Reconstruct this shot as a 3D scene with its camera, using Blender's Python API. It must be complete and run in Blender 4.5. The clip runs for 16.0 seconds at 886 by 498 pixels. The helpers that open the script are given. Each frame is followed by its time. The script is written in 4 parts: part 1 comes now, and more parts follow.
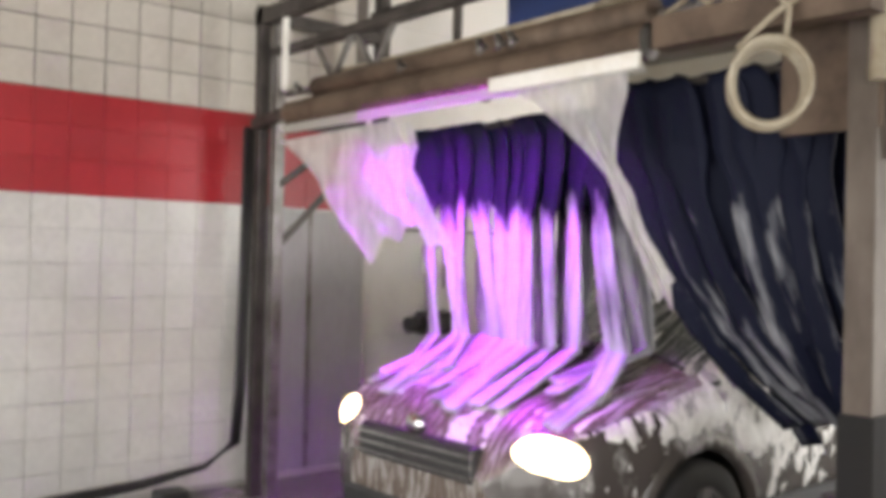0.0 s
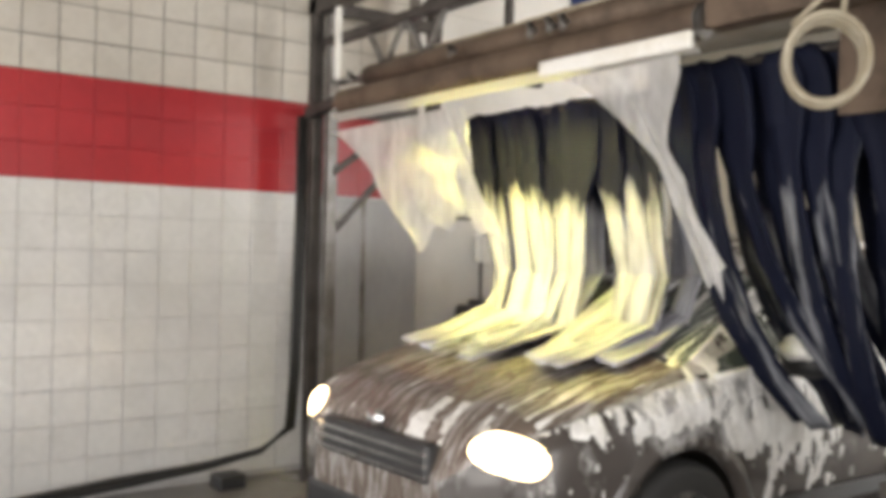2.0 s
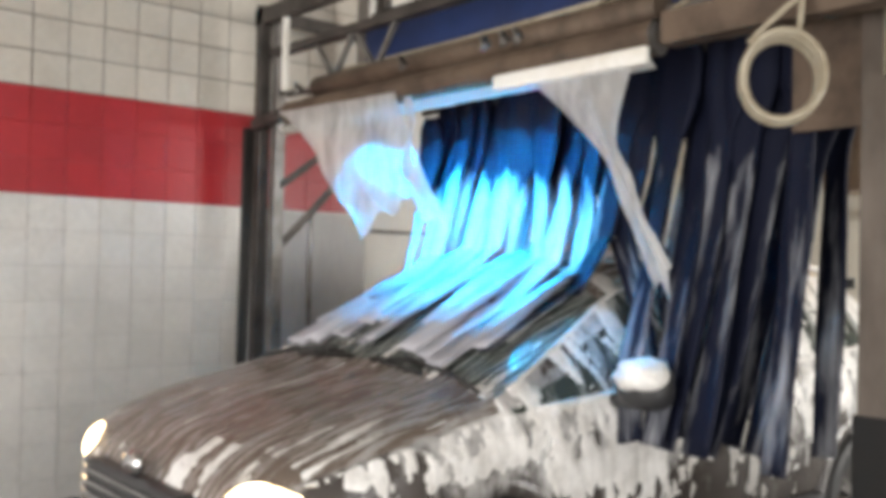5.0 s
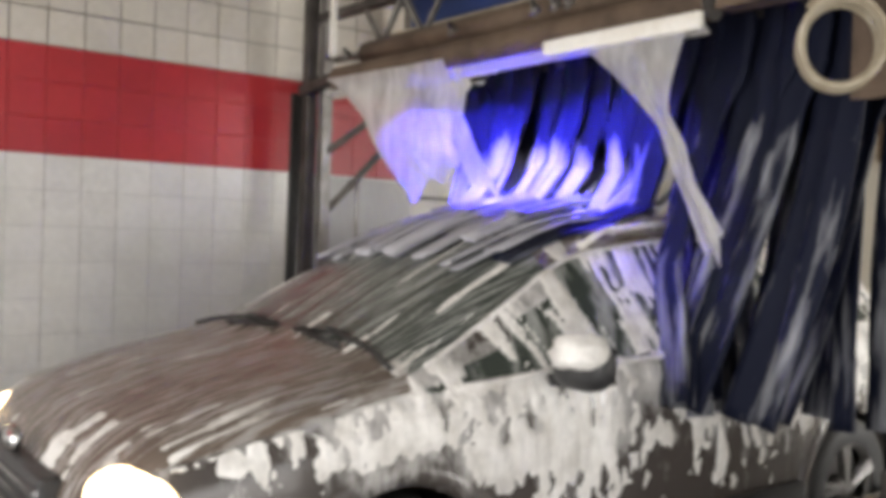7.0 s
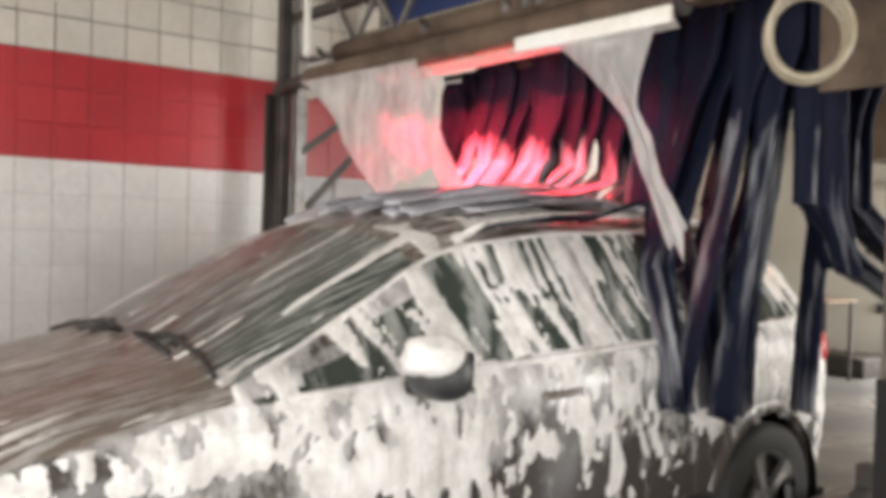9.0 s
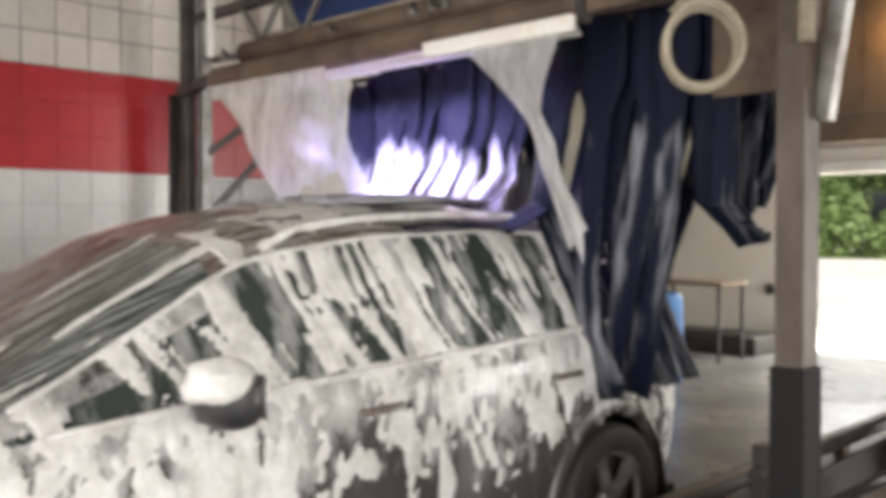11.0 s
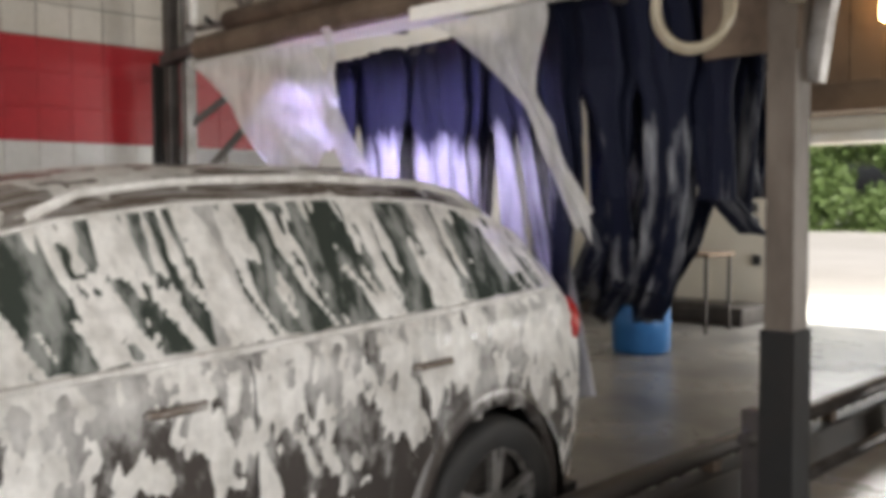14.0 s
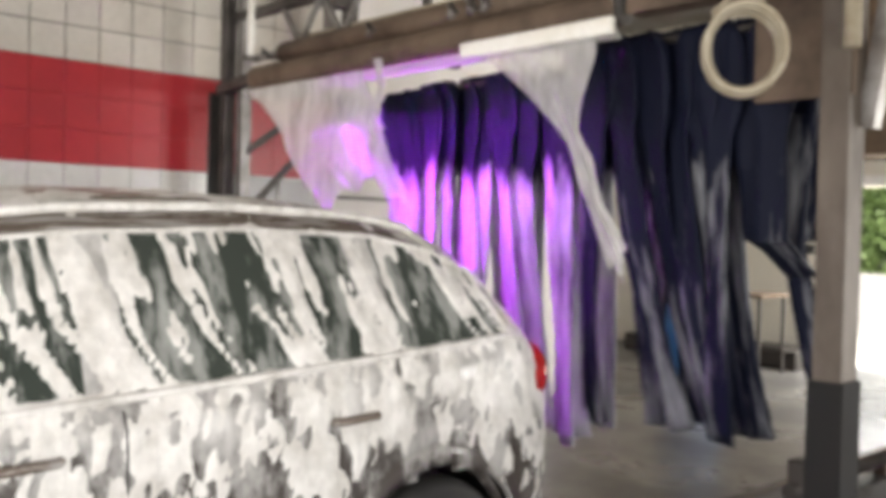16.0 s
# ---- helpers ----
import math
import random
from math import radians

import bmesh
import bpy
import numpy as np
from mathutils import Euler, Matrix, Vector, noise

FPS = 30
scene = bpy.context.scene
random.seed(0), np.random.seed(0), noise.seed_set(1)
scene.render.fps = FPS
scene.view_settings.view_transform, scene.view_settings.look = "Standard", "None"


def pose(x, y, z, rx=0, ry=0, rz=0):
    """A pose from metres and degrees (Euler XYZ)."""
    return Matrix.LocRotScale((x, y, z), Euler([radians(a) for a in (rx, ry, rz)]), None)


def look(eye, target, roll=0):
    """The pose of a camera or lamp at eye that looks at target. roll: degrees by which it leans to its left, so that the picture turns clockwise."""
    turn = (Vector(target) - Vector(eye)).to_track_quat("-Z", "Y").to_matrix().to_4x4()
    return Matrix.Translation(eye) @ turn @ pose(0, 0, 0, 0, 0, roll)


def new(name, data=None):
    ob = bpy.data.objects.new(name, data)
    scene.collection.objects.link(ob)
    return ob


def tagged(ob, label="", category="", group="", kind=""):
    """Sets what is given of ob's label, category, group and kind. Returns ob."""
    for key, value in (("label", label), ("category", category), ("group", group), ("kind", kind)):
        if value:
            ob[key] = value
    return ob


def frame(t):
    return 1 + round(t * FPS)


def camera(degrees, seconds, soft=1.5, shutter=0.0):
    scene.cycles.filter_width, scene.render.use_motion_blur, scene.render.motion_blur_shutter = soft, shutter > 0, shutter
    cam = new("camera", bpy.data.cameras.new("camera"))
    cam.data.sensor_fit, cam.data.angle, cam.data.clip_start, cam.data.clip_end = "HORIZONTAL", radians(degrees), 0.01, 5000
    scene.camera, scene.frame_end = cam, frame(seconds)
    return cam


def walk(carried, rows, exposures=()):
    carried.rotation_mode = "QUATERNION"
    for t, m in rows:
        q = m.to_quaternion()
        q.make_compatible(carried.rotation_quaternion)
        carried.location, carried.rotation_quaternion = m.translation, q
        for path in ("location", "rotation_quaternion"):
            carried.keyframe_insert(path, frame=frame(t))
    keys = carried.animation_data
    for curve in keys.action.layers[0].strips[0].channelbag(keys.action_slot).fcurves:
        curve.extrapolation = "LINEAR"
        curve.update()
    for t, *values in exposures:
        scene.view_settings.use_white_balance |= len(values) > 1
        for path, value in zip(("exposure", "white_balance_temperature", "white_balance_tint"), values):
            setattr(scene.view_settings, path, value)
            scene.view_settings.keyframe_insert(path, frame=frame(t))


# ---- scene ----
cam = camera(50.86, 16.0, soft=5.5, shutter=0.5)
# seconds, eye x y z, yaw, pitch, roll
PATH = (
    (0.0, 0.033, -0.008, 1.538, 49.58, 0.58, -1.28),
    (0.5, 0.034, -0.003, 1.487, 50.18, 0.24, -2.08),
    (1.0, 0.033, 0.005, 1.505, 51.86, 0.40, -2.75),
    (1.5, 0.047, -0.073, 1.508, 53.63, -0.03, -2.98),
    (2.0, 0.050, 0.004, 1.498, 52.96, 0.12, -1.20),
    (2.5, 0.040, 0.004, 1.502, 51.57, -1.24, -0.66),
    (3.0, 0.032, 0.009, 1.494, 52.00, 0.92, -0.07),
    (3.5, 0.043, 0.085, 1.499, 51.51, 1.78, -1.15),
    (4.0, 0.018, 0.012, 1.506, 52.58, 2.20, -1.42),
    (4.5, -0.045, 0.024, 1.466, 51.04, 4.08, -0.05),
    (5.0, -0.036, 0.022, 1.509, 49.49, 1.01, -1.26),
    (7.5, -0.043, 0.000, 1.491, 52.21, -1.07, -2.01),
    (8.0, -0.037, 0.049, 1.471, 52.00, -0.37, -2.63),
    (10.5, -0.028, -0.002, 1.508, 48.29, -1.35, 1.81),
    (11.0, -0.007, -0.042, 1.535, 45.02, -1.43, -0.01),
    (11.5, -0.034, -0.004, 1.526, 42.37, -2.22, -0.40),
    (12.0, -0.014, 0.014, 1.541, 43.77, -0.70, 1.34),
    (12.5, 0.003, -0.010, 1.533, 43.55, -0.83, 1.91),
    (13.0, -0.023, -0.018, 1.525, 43.09, -1.53, 2.07),
    (13.5, -0.022, -0.020, 1.513, 44.05, -1.78, 1.30),
    (14.0, -0.031, -0.026, 1.497, 44.23, -2.91, 0.31),
    (14.5, -0.034, 0.022, 1.489, 42.22, -3.89, 2.93),
    (15.0, 0.021, -0.027, 1.470, 43.77, 0.37, 0.53),
    (15.5, 0.012, 0.011, 1.492, 45.32, -1.14, 0.35),
    (16.0, -0.011, 0.002, 1.523, 47.44, -1.14, -1.35),
)


def eye_pose(x, y, z, yaw, pitch, roll):
    m = Matrix.Rotation(radians(yaw), 4, "Z") @ Matrix.Rotation(radians(90 + pitch), 4, "X") @ Matrix.Rotation(radians(-roll), 4, "Z")
    return Matrix.Translation((x, y, z)) @ m


LIGHTNESS = ((0, 0.0), (1.0, -0.2), (1.5, 0.05), (2, 0.05), (3.5, -0.25), (4, -0.25), (4.5, 0.12), (5, 0.0), (7.5, -0.2), (8, 0.05), (10.5, -0.08), (11, -0.15), (11.5, -0.3), (12, -0.75), (12.5, -0.65), (13.5, -0.55), (14, -0.58), (14.5, -0.45), (15, -0.42), (15.5, -0.3), (16, 0.0))
walk(cam, [(r[0], eye_pose(*r[1:])) for r in PATH], LIGHTNESS)

# ---- daylight ----
world = bpy.data.worlds.new("sky")
scene.world = world
world.use_nodes = True
sky = world.node_tree.nodes.new("ShaderNodeTexSky")
sky.sky_type, sky.sun_disc = "NISHITA", False
sky.dust_density, sky.air_density = 6.0, 0.7
sky.sun_elevation, sky.sun_rotation = radians(62), radians(160)
world.node_tree.links.new(sky.outputs[0], world.node_tree.nodes["Background"].inputs[0])
world.node_tree.nodes["Background"].inputs[1].default_value = 0.15
sun = new("sun", bpy.data.lights.new("sun", "SUN"))
sun.data.energy, sun.data.angle, sun.data.color = 5.0, radians(0.5), (1.0, 0.95, 0.88)
# the sun stands behind the building and lights the far yard
sun.matrix_world = look((0, 0, 0), (-math.sin(radians(160)) * math.cos(radians(62)), -math.cos(radians(160)) * math.cos(radians(62)), -math.sin(radians(62))))


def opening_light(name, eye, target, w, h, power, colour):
    """An area lamp at an opening, standing in for daylight."""
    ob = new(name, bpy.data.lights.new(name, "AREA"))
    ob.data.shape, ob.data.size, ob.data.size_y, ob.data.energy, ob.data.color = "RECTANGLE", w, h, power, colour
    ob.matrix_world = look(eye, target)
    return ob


# added fill from an unseen side opening, brightens the car's flank and tiled wall
opening_light("side_fill_lamp", (2.55, 0.0, 1.4), (-3.2, 1.2, 1.1), 4.8, 2.6, 170, (1.0, 0.975, 0.94))
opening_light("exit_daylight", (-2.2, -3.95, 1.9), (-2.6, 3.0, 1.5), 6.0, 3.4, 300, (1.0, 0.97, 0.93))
# second added fill, out of view, lifts the far wall and the recess
opening_light("far_side_fill_lamp", (2.5, 8.7, 1.5), (-6.0, 8.2, 1.3), 3.0, 2.4, 480, (1.0, 0.98, 0.95))

# sky light that falls steeply in through the entrance
opening_light("entrance_daylight", (-3.6, 12.6, 3.5), (-3.7, 7.5, 0.0), 4.0, 2.4, 1700, (1.0, 0.99, 0.95))


# ---- materials ----
def material(name):
    m = bpy.data.materials.new(name)
    m.use_nodes = True
    n = m.node_tree.nodes
    return m, n, m.node_tree.links, n["Principled BSDF"]


def coords(n, l, scale=(1, 1, 1), kind="Object"):
    tc = n.new("ShaderNodeTexCoord")
    mp = n.new("ShaderNodeMapping")
    mp.inputs["Scale"].default_value = scale
    if kind == "Position":
        l.new(n.new("ShaderNodeNewGeometry").outputs["Position"], mp.inputs[0])
    else:
        l.new(tc.outputs[kind], mp.inputs[0])
    return mp.outputs[0]


def noise_tex(n, l, vec, scale, detail=4, rough=0.55):
    t = n.new("ShaderNodeTexNoise")
    t.inputs["Scale"].default_value, t.inputs["Detail"].default_value, t.inputs["Roughness"].default_value = scale, detail, rough
    l.new(vec, t.inputs["Vector"])
    return t.outputs["Fac"]


def ramp(n, l, fac, stops):
    r = n.new("ShaderNodeValToRGB")
    els = r.color_ramp.elements
    while len(els) < len(stops):
        els.new(0.5)
    for e, (p, c) in zip(els, stops):
        e.position, e.color = p, (*c, 1) if len(c) == 3 else c
    l.new(fac, r.inputs[0])
    return r.outputs[0]


def mix(n, l, fac, a, b):
    m = n.new("ShaderNodeMix")
    m.data_type = "RGBA"
    for s, v in ((m.inputs[0], fac), (m.inputs[6], a), (m.inputs[7], b)):
        if isinstance(v, (int, float)):
            s.default_value = v
        elif isinstance(v, tuple):
            s.default_value = (*v, 1)
        else:
            l.new(v, s)
    return m.outputs[2]


def bump(n, l, height, p, strength=0.3, dist=0.01):
    b = n.new("ShaderNodeBump")
    b.inputs["Strength"].default_value, b.inputs["Distance"].default_value = strength, dist
    l.new(height, b.inputs["Height"])
    l.new(b.outputs[0], p.inputs["Normal"])


def worn(name, base, dirt, rough=0.6, metal=0.0, scale=3.0, grain=60.0, amount=(0.42, 0.68), bumpy=0.25, random_tone=0.0, coat=0.0, stretch=(1, 1, 1), kind="Object"):
    """A surface with stains at a large scale, grain at a small one, and fine relief."""
    m, n, l, p = material(name)
    v = coords(n, l, stretch, kind)
    big, small = noise_tex(n, l, v, scale, 6, 0.6), noise_tex(n, l, v, grain, 3)
    f = ramp(n, l, big, ((amount[0], (0, 0, 0)), (amount[1], (1, 1, 1))))
    col = mix(n, l, f, base, dirt)
    col = mix(n, l, ramp(n, l, small, ((0.35, (0, 0, 0)), (0.75, (0.25, 0.25, 0.25)))), col, tuple(c * 0.6 for c in base))
    if random_tone:
        oi = n.new("ShaderNodeObjectInfo")
        hsv = n.new("ShaderNodeHueSaturation")
        mr = n.new("ShaderNodeMapRange")
        mr.inputs[3].default_value, mr.inputs[4].default_value = 1 - random_tone, 1 + random_tone
        l.new(oi.outputs["Random"], mr.inputs[0])
        l.new(mr.outputs[0], hsv.inputs["Value"])
        l.new(col, hsv.inputs["Color"])
        col = hsv.outputs[0]
    l.new(col, p.inputs["Base Color"])
    rr = n.new("ShaderNodeMapRange")
    rr.inputs[3].default_value, rr.inputs[4].default_value = max(0.03, rough - 0.12), min(1, rough + 0.15)
    l.new(big, rr.inputs[0])
    l.new(rr.outputs[0], p.inputs["Roughness"])
    p.inputs["Metallic"].default_value = metal
    p.inputs["Coat Weight"].default_value = coat
    if bumpy:
        bump(n, l, small, p, bumpy, 0.004)
    return m


def glow(name, colour, strength):
    m, n, l, p = material(name)
    p.inputs["Base Color"].default_value = (*[min(1, c * 0.8 + 0.1) for c in colour], 1)
    p.inputs["Emission Color"].default_value, p.inputs["Emission Strength"].default_value = (*colour, 1), strength
    return m


M = dict(
    tile=worn("white_glazed_tile", (0.70, 0.69, 0.67), (0.58, 0.57, 0.55), 0.28, scale=1.3, grain=25, random_tone=0.035, bumpy=0.08, kind="Position"),
    # tiles above the red band: a darker, browner tone than those below it
    tile_top=worn("darker_white_tile", (0.56, 0.53, 0.475), (0.45, 0.41, 0.35), 0.4, scale=1.6, grain=25, random_tone=0.06, bumpy=0.1, kind="Position"),
    tile_red=worn("red_painted_tile", (0.42, 0.022, 0.030), (0.34, 0.018, 0.026), 0.38, scale=1.2, grain=20, random_tone=0.04, bumpy=0.08, kind="Position"),
    grout=worn("pale_grout", (0.52, 0.51, 0.50), (0.42, 0.41, 0.40), 0.9, scale=4),
    grout_dark=worn("dark_grout", (0.13, 0.115, 0.10), (0.2, 0.18, 0.16), 0.9, scale=4),
    grout_red=worn("red_painted_grout", (0.33, 0.02, 0.027), (0.25, 0.015, 0.02), 0.7, scale=4),
    plaster=worn("white_painted_block", (0.78, 0.77, 0.74), (0.66, 0.64, 0.60), 0.7, scale=1.2, kind="Position"),
    cream=worn("cream_painted_wall", (0.80, 0.76, 0.66), (0.70, 0.65, 0.54), 0.7, scale=0.9),
    soffit=worn("brown_stained_boards", (0.16, 0.11, 0.07), (0.09, 0.06, 0.04), 0.6, scale=2.5, kind="Position"),
    ceiling=worn("stained_ceiling_panel", (0.30, 0.28, 0.25), (0.2, 0.17, 0.14), 0.8, scale=1.0),
    splash=worn("grey_plastic_splash_sheet", (0.36, 0.355, 0.36), (0.29, 0.28, 0.28), 0.35, scale=1.0, grain=30, stretch=(1, 1, 0.35)),
    concrete=worn("wet_concrete", (0.23, 0.22, 0.205), (0.10, 0.095, 0.09), 0.28, scale=1.1, grain=45, amount=(0.4, 0.6), bumpy=0.35),
    yard=worn("sunlit_concrete_yard", (0.62, 0.60, 0.56), (0.50, 0.48, 0.44), 0.9, scale=0.2),
    steel=worn("dull_galvanised_steel", (0.27, 0.26, 0.25), (0.12, 0.10, 0.085), 0.45, metal=0.6, scale=5),
    dark_steel=worn("dark_grimy_steel", (0.075, 0.066, 0.06), (0.035, 0.03, 0.027), 0.5, metal=0.4, scale=6),
    grimy_post=worn("mottled_grey_steel", (0.13, 0.105, 0.085), (0.055, 0.04, 0.03), 0.6, metal=0.1, scale=4, grain=40, amount=(0.38, 0.66), stretch=(1, 1, 0.4)),
    boot=worn("dull_black_rubber", (0.007, 0.007, 0.007), (0.014, 0.012, 0.011), 0.85, scale=6),
    black_rail=worn("wet_black_steel", (0.022, 0.019, 0.017), (0.045, 0.036, 0.03), 0.55, scale=5),
    rust=worn("brown_rusty_steel", (0.135, 0.095, 0.066), (0.06, 0.04, 0.028), 0.65, metal=0.2, scale=5),
    rubber=worn("black_rubber", (0.016, 0.016, 0.016), (0.03, 0.028, 0.026), 0.55, scale=8),
    hose=worn("cream_plastic_hose", (0.38, 0.335, 0.25), (0.24, 0.195, 0.13), 0.4, scale=9),
    blue_plastic=worn("blue_plastic_drum", (0.03, 0.16, 0.42), (0.02, 0.11, 0.30), 0.4, scale=4),
    white_plastic=worn("white_plastic_trough", (0.84, 0.83, 0.79), (0.72, 0.69, 0.61), 0.35, scale=5),
    box_dark=worn("black_plastic_box", (0.03, 0.03, 0.032), (0.05, 0.05, 0.05), 0.4, scale=8),
    wood=worn("weathered_table_board", (0.20, 0.14, 0.09), (0.12, 0.08, 0.05), 0.7, scale=6, stretch=(1, 6, 6)),
    bark=worn("bark", (0.12, 0.09, 0.06), (0.07, 0.05, 0.04), 0.9, scale=4),
)


# ---- mesh helpers ----
def bm_box(bm, x0, y0, z0, x1, y1, z1, bevel=0.0):
    r = bmesh.ops.create_cube(bm, size=1)
    bmesh.ops.transform(bm, verts=r["verts"], matrix=Matrix.LocRotScale(((x0 + x1) / 2, (y0 + y1) / 2, (z0 + z1) / 2), None, (abs(x1 - x0), abs(y1 - y0), abs(z1 - z0))))
    if bevel:
        es = list({e for v in r["verts"] for e in v.link_edges})
        bmesh.ops.bevel(bm, geom=es, offset=bevel, segments=2, affect="EDGES", profile=0.5)
    return bm


def bm_tube(bm, pts, radius, sides=10, closed=False, taper=1.0):
    """A round bar along a line of points."""
    pts = [Vector(p) for p in pts]
    n, rings = len(pts), []
    for i, p in enumerate(pts):
        a = pts[(i - 1) % n] if closed or i else pts[0]
        b = pts[(i + 1) % n] if closed or i < n - 1 else pts[-1]
        d = (b - a).normalized()
        side = d.cross(Vector((0, 0, 1)) if abs(d.z) < 0.9 else Vector((0, 1, 0))).normalized()
        up = side.cross(d)
        r = radius * (1 + (taper - 1) * i / max(1, n - 1))
        rings.append([bm.verts.new(p + r * (math.cos(k * math.tau / sides) * side + math.sin(k * math.tau / sides) * up)) for k in range(sides)])
    for i in range(n if closed else n - 1):
        a, b = rings[i], rings[(i + 1) % n]
        for k in range(sides):
            f = bm.faces.new((a[k], a[(k + 1) % sides], b[(k + 1) % sides], b[k]))
            f.smooth = True
    if not closed:
        bm.faces.new(rings[0][::-1])
        bm.faces.new(rings[-1])
    return bm


def bm_beam(bm, a, b, w, h):
    """A square-section bar from a to b."""
    a, b = Vector(a), Vector(b)
    d = (b - a).normalized()
    side = d.cross(Vector((0, 0, 1)) if abs(d.z) < 0.95 else Vector((0, 1, 0))).normalized()
    up = side.cross(d)
    vs = [bm.verts.new(p + sx * side * w / 2 + sz * up * h / 2) for p in (a, b) for sx, sz in ((-1, -1), (1, -1), (1, 1), (-1, 1))]
    for q in ((0, 1, 2, 3), (7, 6, 5, 4), (0, 4, 5, 1), (1, 5, 6, 2), (2, 6, 7, 3), (3, 7, 4, 0)):
        bm.faces.new([vs[i] for i in q])
    return bm


def finish(bm, name, mat):
    bmesh.ops.recalc_face_normals(bm, faces=bm.faces[:])
    me = bpy.data.meshes.new(name)
    bm.to_mesh(me)
    bm.free()
    for m in (mat if isinstance(mat, (list, tuple)) else (mat,)):
        me.materials.append(m)
    return me


def part(name, bm, mat, parent=None, label=""):
    ob = new(name, finish(bm, name, mat))
    ob.parent = parent
    if label:
        tagged(ob, label)
    return ob


def boxpart(name, dims, mat, parent=None, label="", bevel=0.0):
    return part(name, bm_box(bmesh.new(), *dims, bevel=bevel), mat, parent, label)


def tubepart(name, pts, radius, mat, parent=None, label="", sides=10, closed=False):
    return part(name, bm_tube(bmesh.new(), pts, radius, sides, closed), mat, parent, label)


def beampart(name, a, b, w, h, mat, parent=None, label=""):
    return part(name, bm_beam(bmesh.new(), a, b, w, h), mat, parent, label)


def structure(ob, label, category):
    return tagged(ob, label, category, kind="structure")


def thing(name, label, category, at=(0, 0, 0), group=""):
    ob = new(name)
    ob.location = at
    return tagged(ob, label, category, group)



# ---- building ----
WX = -5.556            # tiled wall's face
T = 0.2032             # tile
BAND0, BAND1 = 1.865, 2.4746
WALL_END = 3.99


def build_shell():
    fl = structure(boxpart("floor", (-9, -6, -0.2, 4, 11.2, 0), M["concrete"]), "wet grey concrete wash bay floor with dark stains", "floor")
    back = part("wall_left", bm_box(bmesh.new(), WX - 0.25, -6, 0, WX - 0.012, WALL_END, 4.4), M["grout"])
    structure(back, "white square-tiled wall with a wide red band", "wall")
    boxpart("grout_bed", (WX - 0.011, -5.99, BAND0, WX - 0.009, WALL_END - 0.002, BAND1), M["grout_red"], back)
    boxpart("grout_bed", (WX - 0.011, -5.99, BAND1, WX - 0.009, WALL_END - 0.002, 4.39), M["grout_dark"], back)
    # recess beyond the tiled wall, painted white, with a return face
    rec = part("wall_recess", bm_box(bmesh.new(), -5.87, WALL_END + 0.001, 0, -5.64, 6.6, 4.4), M["plaster"])
    structure(rec, "white painted panel wall behind the wash arch", "wall")
    for k in range(9):
        boxpart("panel", (-5.639, WALL_END + 0.003, 0.02 + k * 0.47, -5.62, 6.59, 0.475 + k * 0.47), M["plaster"], rec)
    # far wall with the entrance opening
    bm = bmesh.new()
    ox0, ox1, oz = -5.0, -2.3, 2.15
    bm_box(bm, -9, 11, 0, ox0, 11.25, 4.4)
    bm_box(bm, ox1, 11, 0, 4, 11.25, 4.4)
    bm_box(bm, ox0, 11, oz, ox1, 11.25, 4.4)
    structure(part("wall_far", bm, M["cream"]), "cream painted wall with the open vehicle entrance", "wall")
    structure(boxpart("lintel", (ox0 - 0.2, 10.9, oz, ox1 + 0.2, 10.99, oz + 0.13), M["white_plastic"], bevel=0.008), "pale door head trim over the entrance", "trim")
    sof = part("soffit", bm_box(bmesh.new(), -5.3, 10.2, 2.45, 3.9, 10.99, 2.75), M["soffit"])
    structure(sof, "brown stained boarded bulkhead over the entrance", "bulkhead")
    for k in range(26):
        boxpart("board", (-5.3 + k * 0.35, 10.17, 2.75, -4.96 + k * 0.35, 10.2, 4.39), M["soffit"], sof)
    # unseen side wall; its two gaps are added to let the fill lamps in
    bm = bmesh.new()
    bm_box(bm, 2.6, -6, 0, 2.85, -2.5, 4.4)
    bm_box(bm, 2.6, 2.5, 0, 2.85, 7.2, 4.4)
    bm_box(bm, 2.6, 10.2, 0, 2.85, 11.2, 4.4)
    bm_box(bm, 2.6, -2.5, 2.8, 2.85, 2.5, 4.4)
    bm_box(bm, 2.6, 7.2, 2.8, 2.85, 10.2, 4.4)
    structure(part("wall_right", bm, M["plaster"]), "plain painted side wall, unseen, with two openings added for fill light", "wall")
    structure(boxpart("wall_far_side", (-9.2, 3.7, 0, -9, 11.2, 4.4), M["plaster"]), "plain painted outer wall", "wall")
    bm = bmesh.new()
    bm_box(bm, -9, -4.25, 3.5, 4, -4, 4.4)
    bm_box(bm, -9, -4.25, 0, -5.4, -4, 3.5)
    bm_box(bm, 1.2, -4.25, 0, 4, -4, 3.5)
    structure(part("wall_exit", bm, M["plaster"]), "painted wall round the open exit bay", "wall")
    structure(boxpart("wall_store", (-9, 3.75, 0, -5.87, 3.98, 4.4), M["plaster"]), "plain painted cross wall", "wall")
    structure(boxpart("ceiling", (-9.2, -6, 4.4, 4, 11.25, 4.55), M["ceiling"]), "stained grey panel ceiling", "ceiling")
    structure(boxpart("ground", (-600, -600, -0.5, 600, 600, -0.21), M["yard"]), "pale sunlit concrete yard outside", "ground")
    structure(boxpart("yard_apron", (-30, 11.25, -0.2, 20, 60, -0.02), M["yard"]), "sunlit concrete apron before the entrance", "pavement")
    sp = part("splash_sheet", bm_box(bmesh.new(), WX + 0.004, 3.06, 0.05, WX + 0.012, 3.98, BAND0 - 0.01), M["splash"])
    tagged(sp, "smooth grey plastic splash sheet fixed on the tiled wall", "splash guard")
